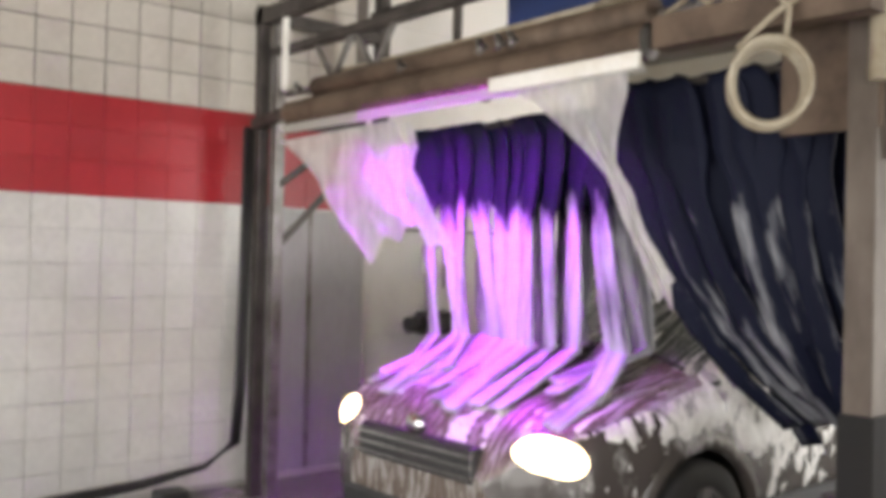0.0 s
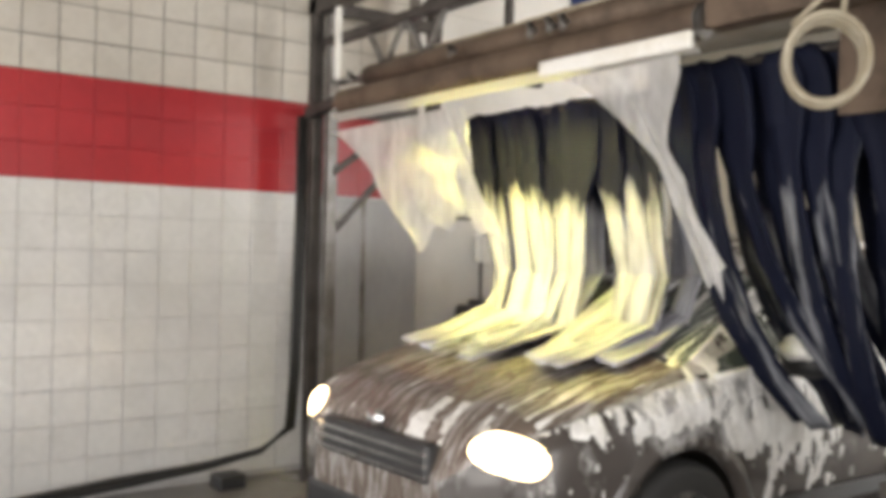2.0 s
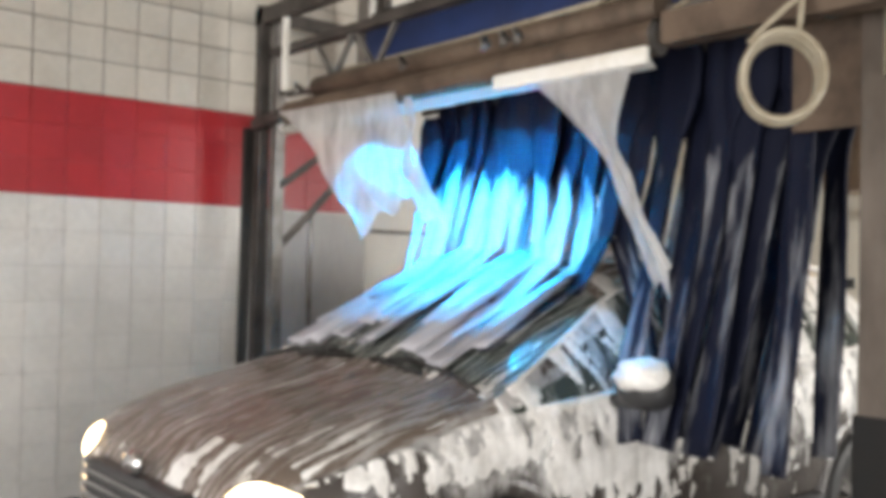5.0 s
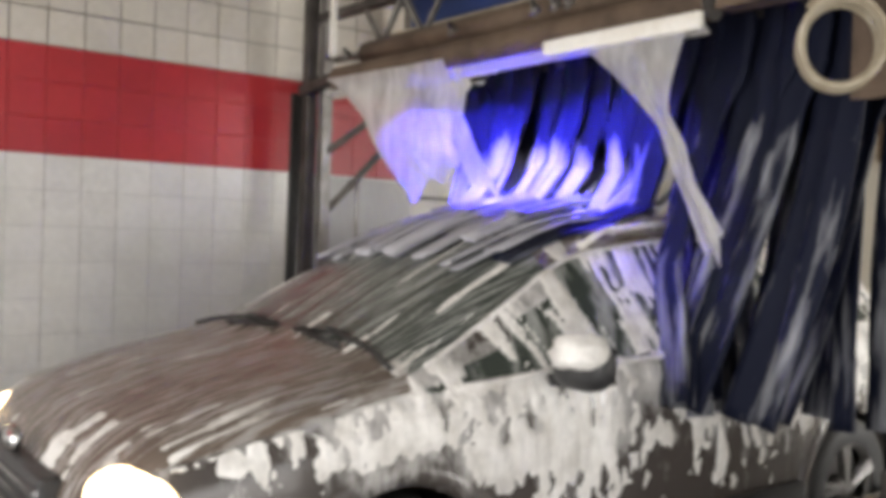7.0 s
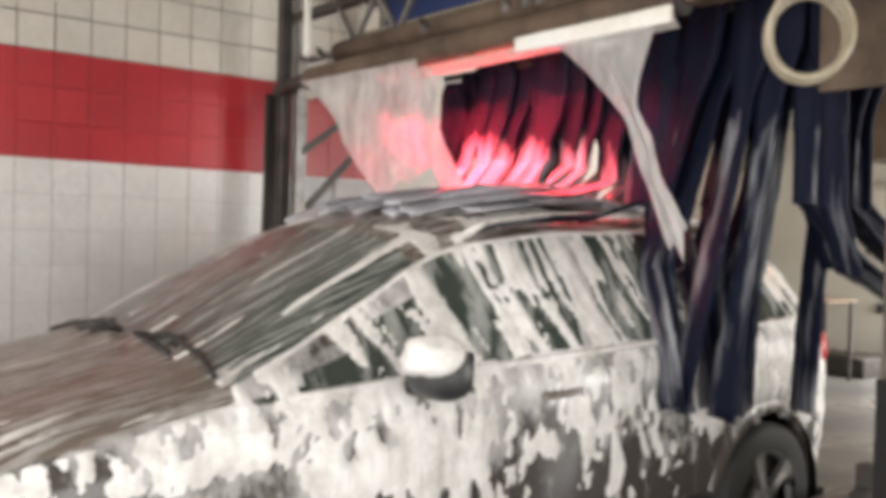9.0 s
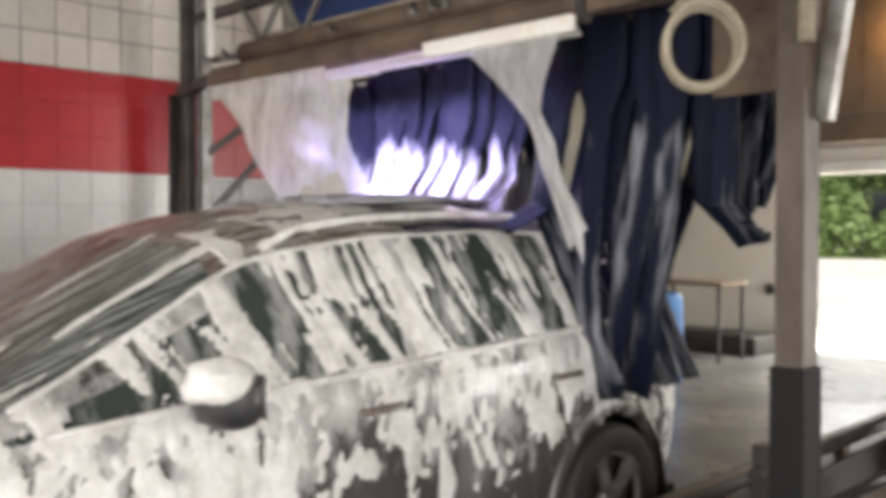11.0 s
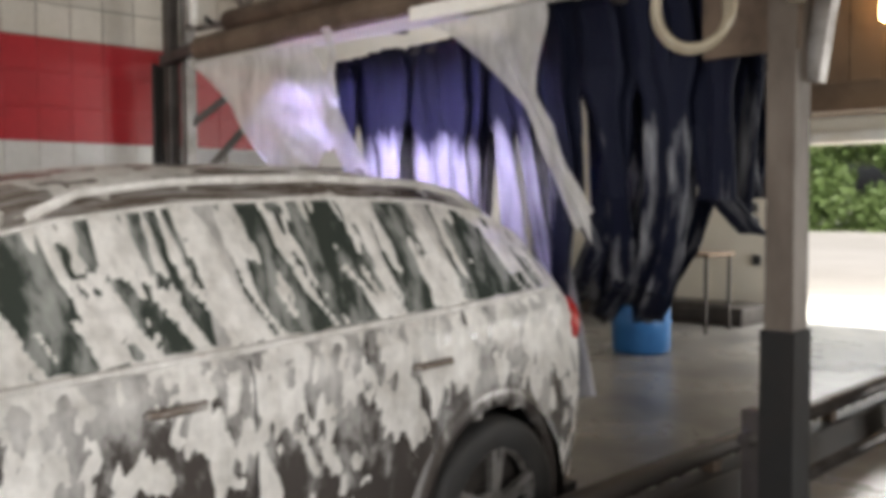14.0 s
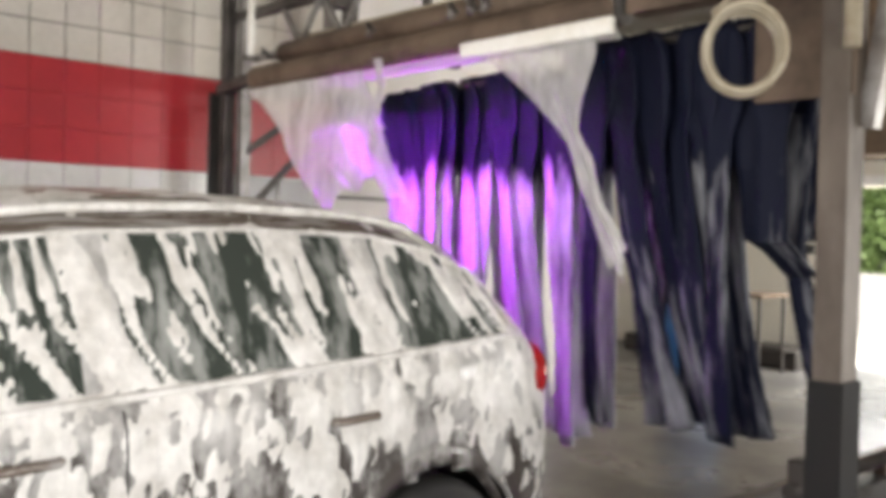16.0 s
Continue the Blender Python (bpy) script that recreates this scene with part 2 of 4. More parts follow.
    for k in (0, 1):
        boxpart("batten", (WX + 0.012, 3.08 + k * 0.42, 0.06, WX + 0.02, 3.11 + k * 0.42, BAND0 - 0.02), M["steel"], sp)
    return back


def box_mesh(name, dx, dy, dz, bev, mats):
    return finish(bm_box(bmesh.new(), -dx / 2, -dy / 2, -dz / 2, dx / 2, dy / 2, dz / 2, bev), name, mats)


def build_tiles(wall):
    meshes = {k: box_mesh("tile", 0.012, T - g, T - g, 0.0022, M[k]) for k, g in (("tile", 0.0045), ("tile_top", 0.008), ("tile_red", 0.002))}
    rest = {k: bmesh.new() for k in meshes}
    y0, z0 = 1.04, BAND0
    for j in range(-10, 13):
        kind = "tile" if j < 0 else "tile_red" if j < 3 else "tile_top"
        zc = z0 + (j + 0.5) * T
        if zc - T / 2 < 0 or zc + T / 2 > 4.39:
            continue
        for i in range(-33, 15):
            yc = y0 + (i + 0.5) * T
            if yc + T / 2 > WALL_END + 0.01:
                continue
            if -1 <= i and -9 <= j <= 7:
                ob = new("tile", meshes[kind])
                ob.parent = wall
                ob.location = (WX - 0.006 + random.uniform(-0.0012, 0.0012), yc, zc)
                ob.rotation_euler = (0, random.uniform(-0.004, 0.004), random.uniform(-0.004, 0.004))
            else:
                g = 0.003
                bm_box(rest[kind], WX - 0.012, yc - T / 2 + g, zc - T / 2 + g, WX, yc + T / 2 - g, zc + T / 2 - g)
    for k, bm in rest.items():
        tagged(part("tile_field", bm, M[k], wall), kind="stuff")


BY, BZ = 2.87, 2.378      # foam bar: its line across the lane
BXL, BXR = -4.77, -2.155


def build_gantry():
    g = thing("wash_arch", "dark grimy steel wash arch spanning the lane", "wash arch")
    S, D = M["steel"], M["dark_steel"]
    beampart("post", (-5.25, 2.95, 0), (-5.25, 2.95, 3.12), 0.07, 0.07, D, g)
    beampart("post", (-5.17, 3.02, 0), (-5.17, 3.02, 3.0), 0.07, 0.07, S, g)
    beampart("rear_upright", (-5.2, 3.85, 2.36), (-5.2, 3.85, 3.4), 0.08, 0.08, D, g)
    beampart("post", (-1.42, 3.1, 0), (-1.42, 3.1, 3.6), 0.1, 0.12, M["grimy_post"], g, "grey-brown mottled steel post")
    boxpart("post_boot", (-1.482, 3.028, 0, -1.358, 3.172, 1.05), M["boot"], g, "dull black rubber boot on the post", 0.004)
    for k, (y, z, m, w) in enumerate(((2.95, 3.05, D, 0.1), (3.85, 3.2, D, 0.1), (3.0, 2.82, D, 0.05), (3.5, 3.35, S, 0.08))):
        beampart("crossbeam", (-5.3, y, z), (-1.35, y, z), 0.07, w, m, g)
    beampart("side_rail", (-5.2, 2.95, 3.05), (-5.2, 3.9, 3.05), 0.06, 0.08, D, g)
    beampart("side_rail", (-5.2, 2.95, 2.4), (-5.2, 3.9, 2.4), 0.06, 0.08, D, g)
    beampart("bracket_arm", (-5.25, 2.9, 2.36), (-4.75, 2.88, 2.4), 0.06, 0.06, D, g)
    beampart("side_rail", (-1.4, 3.1, 2.55), (-1.4, 3.9, 2.55), 0.06, 0.1, M["rust"], g)
    beampart("brace", (-5.18, 3.0, 1.95), (-4.85, 3.4, 2.35), 0.04, 0.04, D, g)
    beampart("brace", (-5.18, 3.05, 1.6), (-4.75, 3.5, 2.3), 0.04, 0.04, D, g)
    beampart("hanger_strut", (-4.98, 2.95, 3.0), (-4.98, 2.95, 2.55), 0.035, 0.03, M["white_plastic"], g, "pale plastic hanger strut")
    for x in (-4.70, -4.30):
        beampart("web_strut", (x, 3.0, 2.80), (x + 0.18, 3.0, 2.56), 0.025, 0.025, S, g)
        beampart("web_strut", (x + 0.36, 3.0, 2.80), (x + 0.18, 3.0, 2.56), 0.025, 0.025, S, g)
    beampart("rear_beam", (-2.12, 2.88, 2.40), (-1.3, 2.88, 2.40), 0.10, 0.12, M["rust"], g, "brown rusty end beam")
    boxpart("gusset_plate", (-1.72, 3.05, 2.0, -1.36, 3.07, 2.62), M["rust"], g, "brown rusty gusset plate", 0.004)
    tubepart("feed_pipe", [(-5.1, 3.05, 2.56), (-3.2, 2.98, 2.5), (-2.0, 2.95, 2.5)], 0.022, M["steel"], g)
    tubepart("feed_pipe", [(-4.6, 3.05, 2.62), (-3.4, 3.0, 2.6), (-2.2, 3.0, 2.62)], 0.016, M["hose"], g)
    return g


COLOURS = ((0.55, 0.02, 1.0), (0.60, 0.52, 1.0), (1.0, 0.03, 0.06), (0.0, 1.0, 0.25), (0.06, 0.05, 1.0), (1.0, 0.86, 0.22), (0.0, 0.42, 1.0))
STEP, PHASE = 2.667 / 7, 0.08


def build_bar():
    """Foam waterfall bar: tube, housing, overflow lip, and an added drum of coloured lamps behind a slot, turned to
    change the light's colour.
    """
    b = thing("foam_waterfall_bar", "brown-grey foam waterfall bar with a white lip and colour lamps", "foam bar", (0, BY, BZ))
    w = M["white_plastic"]
    tubepart("manifold_tube", [(BXL + 0.22, 0.05, 0.13), (BXR - 0.02, 0.05, 0.13)], 0.062, M["rust"], b, "brown stained manifold tube", 16)
    # inverted trough: top and two sides, open underneath
    bm = bmesh.new()
    n, r0, r1 = 14, 0.062, 0.07
    ring = []
    for x in (BXL, BXR):
        row = []
        for k in range(n + 1):
            a = radians(-58 + k * (312 / n))
            row.append((bm.verts.new((x, r1 * math.cos(a), r1 * math.sin(a))), bm.verts.new((x, r0 * math.cos(a), r0 * math.sin(a)))))
        ring.append(row)
    for k in range(n):
        for s in (0, 1):
            bm.faces.new((ring[0][k][s], ring[0][k + 1][s], ring[1][k + 1][s], ring[1][k][s]))
        for e in (0, 1):
            bm.faces.new((ring[e][k][0], ring[e][k + 1][0], ring[e][k + 1][1], ring[e][k][1]))
    for k in (0, n):
        bm.faces.new((ring[0][k][0], ring[0][k][1], ring[1][k][1], ring[1][k][0]))
    part("housing", bm, M["rust"], b)
    bm = bmesh.new()
    vs = [bm.verts.new((x, y, z)) for x in (BXL - 0.02, BXR) for y, z in ((-0.060, -0.080), (-0.014, -0.116), (-0.017, -0.120), (-0.063, -0.084))]
    for q in ((0, 1, 2, 3), (7, 6, 5, 4), (0, 4, 5, 1), (1, 5, 6, 2), (2, 6, 7, 3), (3, 7, 4, 0)):
        bm.faces.new([vs[i] for i in q])
    part("overflow_lip", bm, M["lip"], b, "translucent white plastic overflow lip")
    boxpart("end_trough", (-2.95, -0.105, -0.118, BXR + 0.02, -0.072, -0.048), w, b, "white foam-wet plastic trough", 0.012)
    for x in (-4.55, -3.6, -3.02, -2.9, -2.82):
        tubepart("nozzle", [(x, -0.06, 0.1), (x, -0.1, 0.13), (x + 0.02, -0.11, 0.07)], 0.016, M["steel"], b, sides=8)
    for x in (BXL, BXR - 0.004):
        bm = bmesh.new()
        bm_tube(bm, [(x, 0, 0), (x + 0.004, 0, 0)], 0.07, 24)
        part("end_cap", bm, M["steel"], b)
    # made-up drum: its turning stands in for lamps that change colour
    drum = new("lamp_drum")
    drum.parent = b
    for x in (-4.075, -2.70):
        bm = bmesh.new()
        bm_tube(bm, [(x, 0, 0), (x + 0.008, 0, 0)], 0.061, 28)
        part("drum_end", bm, M["box_dark"], drum)
    for k, c in enumerate(COLOURS):
        a0, a1 = radians(-82 + (k - 0.5) * 360 / 7), radians(-82 + (k + 0.5) * 360 / 7)
        bm = bmesh.new()
        r = 0.036
        vs = [bm.verts.new((x, r * math.cos(a), r * math.sin(a))) for x in (-4.05, -2.72) for a in (a0, a1)]
        bm.faces.new((vs[0], vs[1], vs[3], vs[2]))
        part("lamp_strip", bm, glow("lamp_colour", c, LAMP[k]), drum, "coloured lamp strip")
        bm = bmesh.new()
        ca, sa = math.cos(a1), math.sin(a1)
        vs = [bm.verts.new((x, q * ca + o * sa, q * sa - o * ca)) for x in (-4.09, -2.7) for q, o in ((0.03, -0.0015), (0.059, -0.0015), (0.059, 0.0015), (0.03, 0.0015))]
        for q in ((0, 1, 2, 3), (7, 6, 5, 4), (0, 4, 5, 1), (1, 5, 6, 2), (2, 6, 7, 3), (3, 7, 4, 0)):
            bm.faces.new([vs[i] for i in q])
        # added cross louvres keep the light off the side walls
        am = (a0 + a1) / 2
        for i in range(53):
            x = -4.05 + i * 0.0254
            vs = [bm.verts.new((x, q * math.cos(a), q * math.sin(a))) for q, a in ((0.037, a0), (0.058, a0 + 0.06), (0.058, a1 - 0.06), (0.037, a1))]
            bm.faces.new(vs)
        part("fin", bm, M["box_dark"], drum)
    return drum


LAMP = (1250, 1000, 1400, 820, 3000, 700, 2300)

# ---- the car ----
def foam_over_paint():
    """Bronze-grey metallic paint, wet, with thin soap streaks."""
    m, n, l, p = material("wet_bronze_paint")
    v = coords(n, l, (3.0, 1.0, 3.0))
    streak = noise_tex(n, l, coords(n, l, (20, 1.7, 3.2)), 2.4, 8, 0.65)
    fine = noise_tex(n, l, v, 26, 5)
    f = ramp(n, l, streak, ((0.50, (0, 0, 0)), (0.60, (0.6, 0.6, 0.6)), (0.72, (1, 1, 1))))
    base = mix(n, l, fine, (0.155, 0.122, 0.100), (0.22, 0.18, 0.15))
    l.new(mix(n, l, f, base, (0.55, 0.54, 0.53)), p.inputs["Base Color"])
    r = n.new("ShaderNodeMapRange")
    r.inputs[3].default_value, r.inputs[4].default_value = 0.26, 0.6
    l.new(f, r.inputs[0])
    l.new(r.outputs[0], p.inputs["Roughness"])
    p.inputs["Metallic"].default_value, p.inputs["Coat Weight"].default_value = 0.25, 0.15
    bump(n, l, streak, p, 0.35, 0.01)
    return m


def soapy_side_paint():
    """A darker base than the bonnet's on doors and wings, veiled by soap that runs down."""
    m, n, l, p = material("soap_veiled_paint")
    runs = noise_tex(n, l, coords(n, l, (1, 1, 0.5)), 9, 9, 0.7)
    broad = noise_tex(n, l, coords(n, l, (1, 1, 0.7)), 3.2, 4, 0.55)
    both = n.new("ShaderNodeMath")
    both.operation = "MULTIPLY_ADD"
    both.inputs[1].default_value = 0.7
    l.new(broad, both.inputs[0])
    l.new(runs, both.inputs[2])
    sep, low, tot = n.new("ShaderNodeSeparateXYZ"), n.new("ShaderNodeMapRange"), n.new("ShaderNodeMath")
    l.new(coords(n, l), sep.inputs[0])
    for k, q in zip((1, 2, 3, 4), (0.30, 1.0, -0.42, 0.0)):
        low.inputs[k].default_value = q
    l.new(sep.outputs[2], low.inputs[0])
    l.new(both.outputs[0], tot.inputs[0])
    l.new(low.outputs[0], tot.inputs[1])
    f = ramp(n, l, tot.outputs[0], ((0.66, (0.02, 0.02, 0.02)), (0.80, (0.5, 0.5, 0.5)), (1.0, (1, 1, 1))))
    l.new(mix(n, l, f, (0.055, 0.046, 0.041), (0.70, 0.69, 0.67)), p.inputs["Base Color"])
    r = n.new("ShaderNodeMapRange")
    r.inputs[3].default_value, r.inputs[4].default_value = 0.16, 0.6
    l.new(f, r.inputs[0])
    l.new(r.outputs[0], p.inputs["Roughness"])
    p.inputs["Metallic"].default_value = 0.1
    p.inputs["Coat Weight"].default_value = 0.35
    bump(n, l, both.outputs[0], p, 0.4, 0.012)
    return m


def streaky_glass(name, stretch, turn=0.0):
    m, n, l, p = material(name)
    v = coords(n, l, stretch)
    v.node.inputs["Rotation"].default_value = (turn, 0, 0)
    streak = noise_tex(n, l, v, 2.6, 8, 0.66)
    f = ramp(n, l, streak, ((0.47, (0, 0, 0)), (0.56, (0.5, 0.5, 0.5)), (0.72, (0.95, 0.95, 0.95))))
    l.new(mix(n, l, f, (0.045, 0.055, 0.047), (0.42, 0.43, 0.41)), p.inputs["Base Color"])
    r = n.new("ShaderNodeMapRange")
    r.inputs[3].default_value, r.inputs[4].default_value = 0.05, 0.55
    l.new(f, r.inputs[0])
    l.new(r.outputs[0], p.inputs["Roughness"])
    p.inputs["Coat Weight"].default_value = 0.15
    p.inputs["Specular IOR Level"].default_value = 0.3
    bump(n, l, streak, p, 0.25, 0.008)
    return m


def foam_material():
    m, n, l, p = material("white_soap_foam")
    v = coords(n, l)
    a, b, c = noise_tex(n, l, v, 9, 7, 0.65), noise_tex(n, l, v, 90, 3), noise_tex(n, l, coords(n, l, (1, 1, 0.35)), 38, 5, 0.6)
    thin = ramp(n, l, a, ((0.34, (0, 0, 0)), (0.58, (1, 1, 1))))
    runs = ramp(n, l, c, ((0.36, (0.65, 0.65, 0.65)), (0.58, (1, 1, 1))))
    col = mix(n, l, thin, (0.60, 0.58, 0.54), (0.88, 0.865, 0.835))
    dark = n.new("ShaderNodeMix")
    dark.data_type, dark.blend_type = "RGBA", "MULTIPLY"
    dark.inputs[0].default_value = 0.4
    l.new(col, dark.inputs[6])
    l.new(runs, dark.inputs[7])
    l.new(dark.outputs[2], p.inputs["Base Color"])
    p.inputs["Roughness"].default_value = 0.45
    bump(n, l, c, p, 0.5, 0.012)
    return m


M["paint"], M["foam"] = foam_over_paint(), foam_material()
M["car_glass"] = streaky_glass("wet_car_glass", (24, 1.1, 1.1))
M["side_glass"] = streaky_glass("wet_side_glass", (1.0, 5.0, 1.6), 0.45)
M["side_paint"] = soapy_side_paint()
M["head"] = glow("lit_headlamp", (1.0, 0.70, 0.38), 14)
M["amber"] = glow("lit_amber_marker", (1.0, 0.42, 0.06), 6)
M["tail"] = worn("red_tail_lens", (0.45, 0.02, 0.02), (0.3, 0.01, 0.01), 0.15, scale=8)
M["chrome"] = worn("chrome_trim", (0.6, 0.6, 0.6), (0.4, 0.4, 0.4), 0.15, metal=1.0, scale=8)
M["rim"] = worn("alloy_rim", (0.33, 0.32, 0.31), (0.12, 0.11, 0.10), 0.4, metal=0.7, scale=12)

# lengths from the door mirror, nose at negative y
HALF_W = ((-1.56, 0.42), (-1.53, 0.60), (-1.45, 0.74), (-1.3, 0.83), (-1.0, 0.895), (-0.5, 0.91), (1.6, 0.915), (2.1, 0.895), (2.42, 0.85), (2.62, 0.78), (2.72, 0.70), (2.74, 0.6))
TOP = ((-1.56, 0.62), (-1.53, 0.72), (-1.47, 0.82), (-1.35, 0.905), (-1.1, 0.985), (-0.68, 1.075), (-0.60, 1.10), (-0.2, 1.33), (0.15, 1.50), (0.4, 1.575), (0.8, 1.63), (1.3, 1.645), (1.8, 1.62), (2.12, 1.565), (2.30, 1.49), (2.53, 1.22), (2.63, 1.10), (2.72, 0.92), (2.74, 0.6))
BELT = ((-1.56, 0.60), (-1.53, 0.68), (-1.47, 0.76), (-1.35, 0.835), (-1.1, 0.90), (-0.68, 0.985), (0, 1.03), (1.0, 1.07), (2.0, 1.12), (2.40, 1.14), (2.53, 1.09), (2.63, 1.02), (2.72, 0.88), (2.74, 0.58))
WHEELS = (-0.67, 1.95)
WR = 0.345


def table(y, rows):
    xs, vs = np.array([r[0] for r in rows]), np.array([r[1] for r in rows])
    d = 0.03
    return float(np.mean([np.interp(y + o, xs, vs) for o in (-d, -d / 2, 0, d / 2, d)]))


def car_point(y, v):
    """A point of the shell at length y; v runs 0 at the sill, 4 at the belt, 5 at the roof's edge, 7 at the middle."""
    w, zt, zb = table(y, HALF_W), table(y, TOP), table(y, BELT)
    cabin = min(1, max(0, (zt - zb - 0.09) / 0.4))
    wr = w * (0.90 - 0.20 * cabin)
    ze = zb + (zt - zb) * (0.45 + 0.33 * cabin)
    zs = 0.22 + 0.16 * max(0, -1.2 - y) + 0.3 * max(0, y - 2.5)
    zs = min(zs, zb - 0.2)
    k = ((w * 0.93, zs), (w * 0.985, zs + (zb - zs) * 0.28), (w, zs + (zb - zs) * 0.62), (w * 0.985, zb - 0.07 * min(1, (zb - zs) / 0.4)), (w * 0.945, zb),
         (wr, ze), (wr * 0.72, zt - (zt - ze) * 0.28), (0, zt))
    i = min(6, int(v))
    f = v - i
    a, b = k[i], k[i + 1]
    if i in (0, 1, 2, 5, 6):
        p0 = k[i - 1] if i not in (0, 5) else (2 * a[0] - b[0], 2 * a[1] - b[1])
        p3 = k[i + 2] if i < 6 else (-k[6][0], k[6][1])
        c = [0.5 * (2 * a[j] + (b[j] - p0[j]) * f + (2 * p0[j] - 5 * a[j] + 4 * b[j] - p3[j]) * f * f + (3 * a[j] - p0[j] - 3 * b[j] + p3[j]) * f ** 3) for j in (0, 1)]
    else:
        bow = 0.025 * cabin * math.sin(math.pi * f) if i == 4 else 0
        c = [a[0] + (b[0] - a[0]) * f + bow, a[1] + (b[1] - a[1]) * f]
    return Vector((c[0], y, c[1]))


YS = [-1.56, -1.55, -1.54, -1.52, -1.49] + [round(-1.46 + 0.04 * i, 3) for i in range(104)] + [2.69, 2.715, 2.73, 2.74]
VS = [i * 0.25 for i in range(29)]


def region(y, v):
    """Which part of the car's shell a patch belongs to."""
    if 4.1 < v < 4.93:
        top = 0.15 - 0.75 * (4.93 - v) / 0.83
        for name, a, b in (("front_side_window", top - 0.02, 0.80), ("rear_side_window", 0.90, 1.72), ("quarter_window", 1.80, 2.33)):
            if a < y < b:
                return name
    if v > 5.05 and -0.60 < y < 0.16:
        return "windscreen"
    if v > 5.2 and 2.31 < y < 2.59:
        return "rear_window"
    if v > 4.2 and y < -0.58:
        return "bonnet"
    if v > 4.93:
        return "roof"
    return "body_shell"


def in_arch(y, z):
    return any((y - c) ** 2 + (z - WR) ** 2 < 0.405 ** 2 for c in WHEELS)


def build_car():
    car = thing("car", "bronze-grey compact SUV covered in white soap foam", "car")
    geo = {}
    pts = {(i, j): car_point(y, v) for i, y in enumerate(YS) for j, v in enumerate(VS)}
    for i in range(len(YS) - 1):
        for j in range(len(VS) - 1):
            ym, vm = (YS[i] + YS[i + 1]) / 2, (VS[j] + VS[j + 1]) / 2
            q = [pts[i, j], pts[i + 1, j], pts[i + 1, j + 1], pts[i, j + 1]]
            if vm < 3 and in_arch(ym, sum(p.z for p in q) / 4):
                continue
            geo.setdefault(region(ym, vm), []).append(q)
    for name, quads in geo.items():
        for side in ((1, -1),) if name in ("body_shell", "bonnet", "roof", "windscreen", "rear_window") else ((1,), (-1,)):
            bm = bmesh.new()
            for s in side:
                for q in quads:
                    f = bm.faces.new([bm.verts.new((p.x * s, p.y, p.z)) for p in (q if s > 0 else q[::-1])])
                    f.smooth = True
            bmesh.ops.remove_doubles(bm, verts=bm.verts[:], dist=0.0008)
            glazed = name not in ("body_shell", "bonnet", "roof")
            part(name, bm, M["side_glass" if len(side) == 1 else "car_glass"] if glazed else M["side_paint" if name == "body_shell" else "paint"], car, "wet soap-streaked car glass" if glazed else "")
    # close the nose, the tail and the floor
    bm = bmesh.new()
    bm_box(bm, -0.83, -1.3, 0.2, 0.83, 2.55, 0.3)
    part("underbody", bm, M["rubber"], car)
    for y, nm in ((-1.56, "nose_panel"), (2.74, "tail_panel")):
        bm = bmesh.new()
        ring = [car_point(y, v) for v in VS]
        vs = [bm.verts.new(p) for p in ring] + [bm.verts.new((-p.x, p.y, p.z)) for p in ring[-2::-1]]
        bm.faces.new(vs)
        part(nm, bm, M["paint"], car)
    for c in WHEELS:
        for s in (1, -1):
            bm = bmesh.new()
            arc = [radians(a) for a in range(-10, 191, 10)]
            pr = None
            for a in arc:
                p = [bm.verts.new((s * x, c + 0.41 * math.cos(a), WR + 0.41 * math.sin(a))) for x in (0.90, 0.55)]
                if pr:
                    bm.faces.new((pr[0], p[0], p[1], pr[1]))
                pr = p
            bmesh.ops.solidify(bm, geom=bm.faces[:], thickness=0.015)
            part("arch_liner", bm, M["rubber"], car)
            bm = bmesh.new()
            pr = None
            for a in [radians(k) for k in range(-14, 195, 4)]:
                row = []
                for r, o in ((0.385, -0.03), (0.388, 0.008), (0.42, 0.012), (0.462, 0.006), (0.468, -0.006)):
                    y = c + r * math.cos(a)
                    row.append(bm.verts.new((s * (table(y, HALF_W) * 0.994 + o), y, WR + r * math.sin(a))))
                if pr:
                    for k in range(4):
                        bm.faces.new((pr[k], row[k], row[k + 1], pr[k + 1])).smooth = True
                pr = row
            part("arch_trim", bm, M["side_paint"], car)
    # lamps, grille, emblem
    for s in (1, -1):
        bm = bmesh.new()
        bmesh.ops.create_uvsphere(bm, u_segments=20, v_segments=12, radius=1)
        bmesh.ops.transform(bm, verts=bm.verts[:], matrix=pose(s * 0.662, -1.394, 0.735, 0, 0, s * 28) @ Matrix.Diagonal((0.165, 0.085, 0.10, 1)))
        for f in bm.faces:
            f.smooth = True
        hd = part("headlamp", bm, M["head"], car, "lit warm white headlamp")
        bm = bmesh.new()
        bmesh.ops.create_uvsphere(bm, u_segments=14, v_segments=8, radius=1)
        bmesh.ops.transform(bm, verts=bm.verts[:], matrix=pose(s * 0.765, -1.335, 0.70, 0, 0, s * 50) @ Matrix.Diagonal((0.05, 0.03, 0.035, 1)))
        part("marker", bm, M["amber"], hd, "lit amber side marker")
        bm = bmesh.new()
        bmesh.ops.create_uvsphere(bm, u_segments=16, v_segments=10, radius=1)
        bmesh.ops.transform(bm, verts=bm.verts[:], matrix=pose(s * 0.725, 2.555, 0.97, 0, 0, s * -25) @ Matrix.Diagonal((0.085, 0.10, 0.13, 1)))
        part("tail_lamp", bm, M["tail"], car, "red tail lamp")
        # mirror
        bm = bmesh.new()
        bmesh.ops.create_uvsphere(bm, u_segments=24, v_segments=14, radius=1)
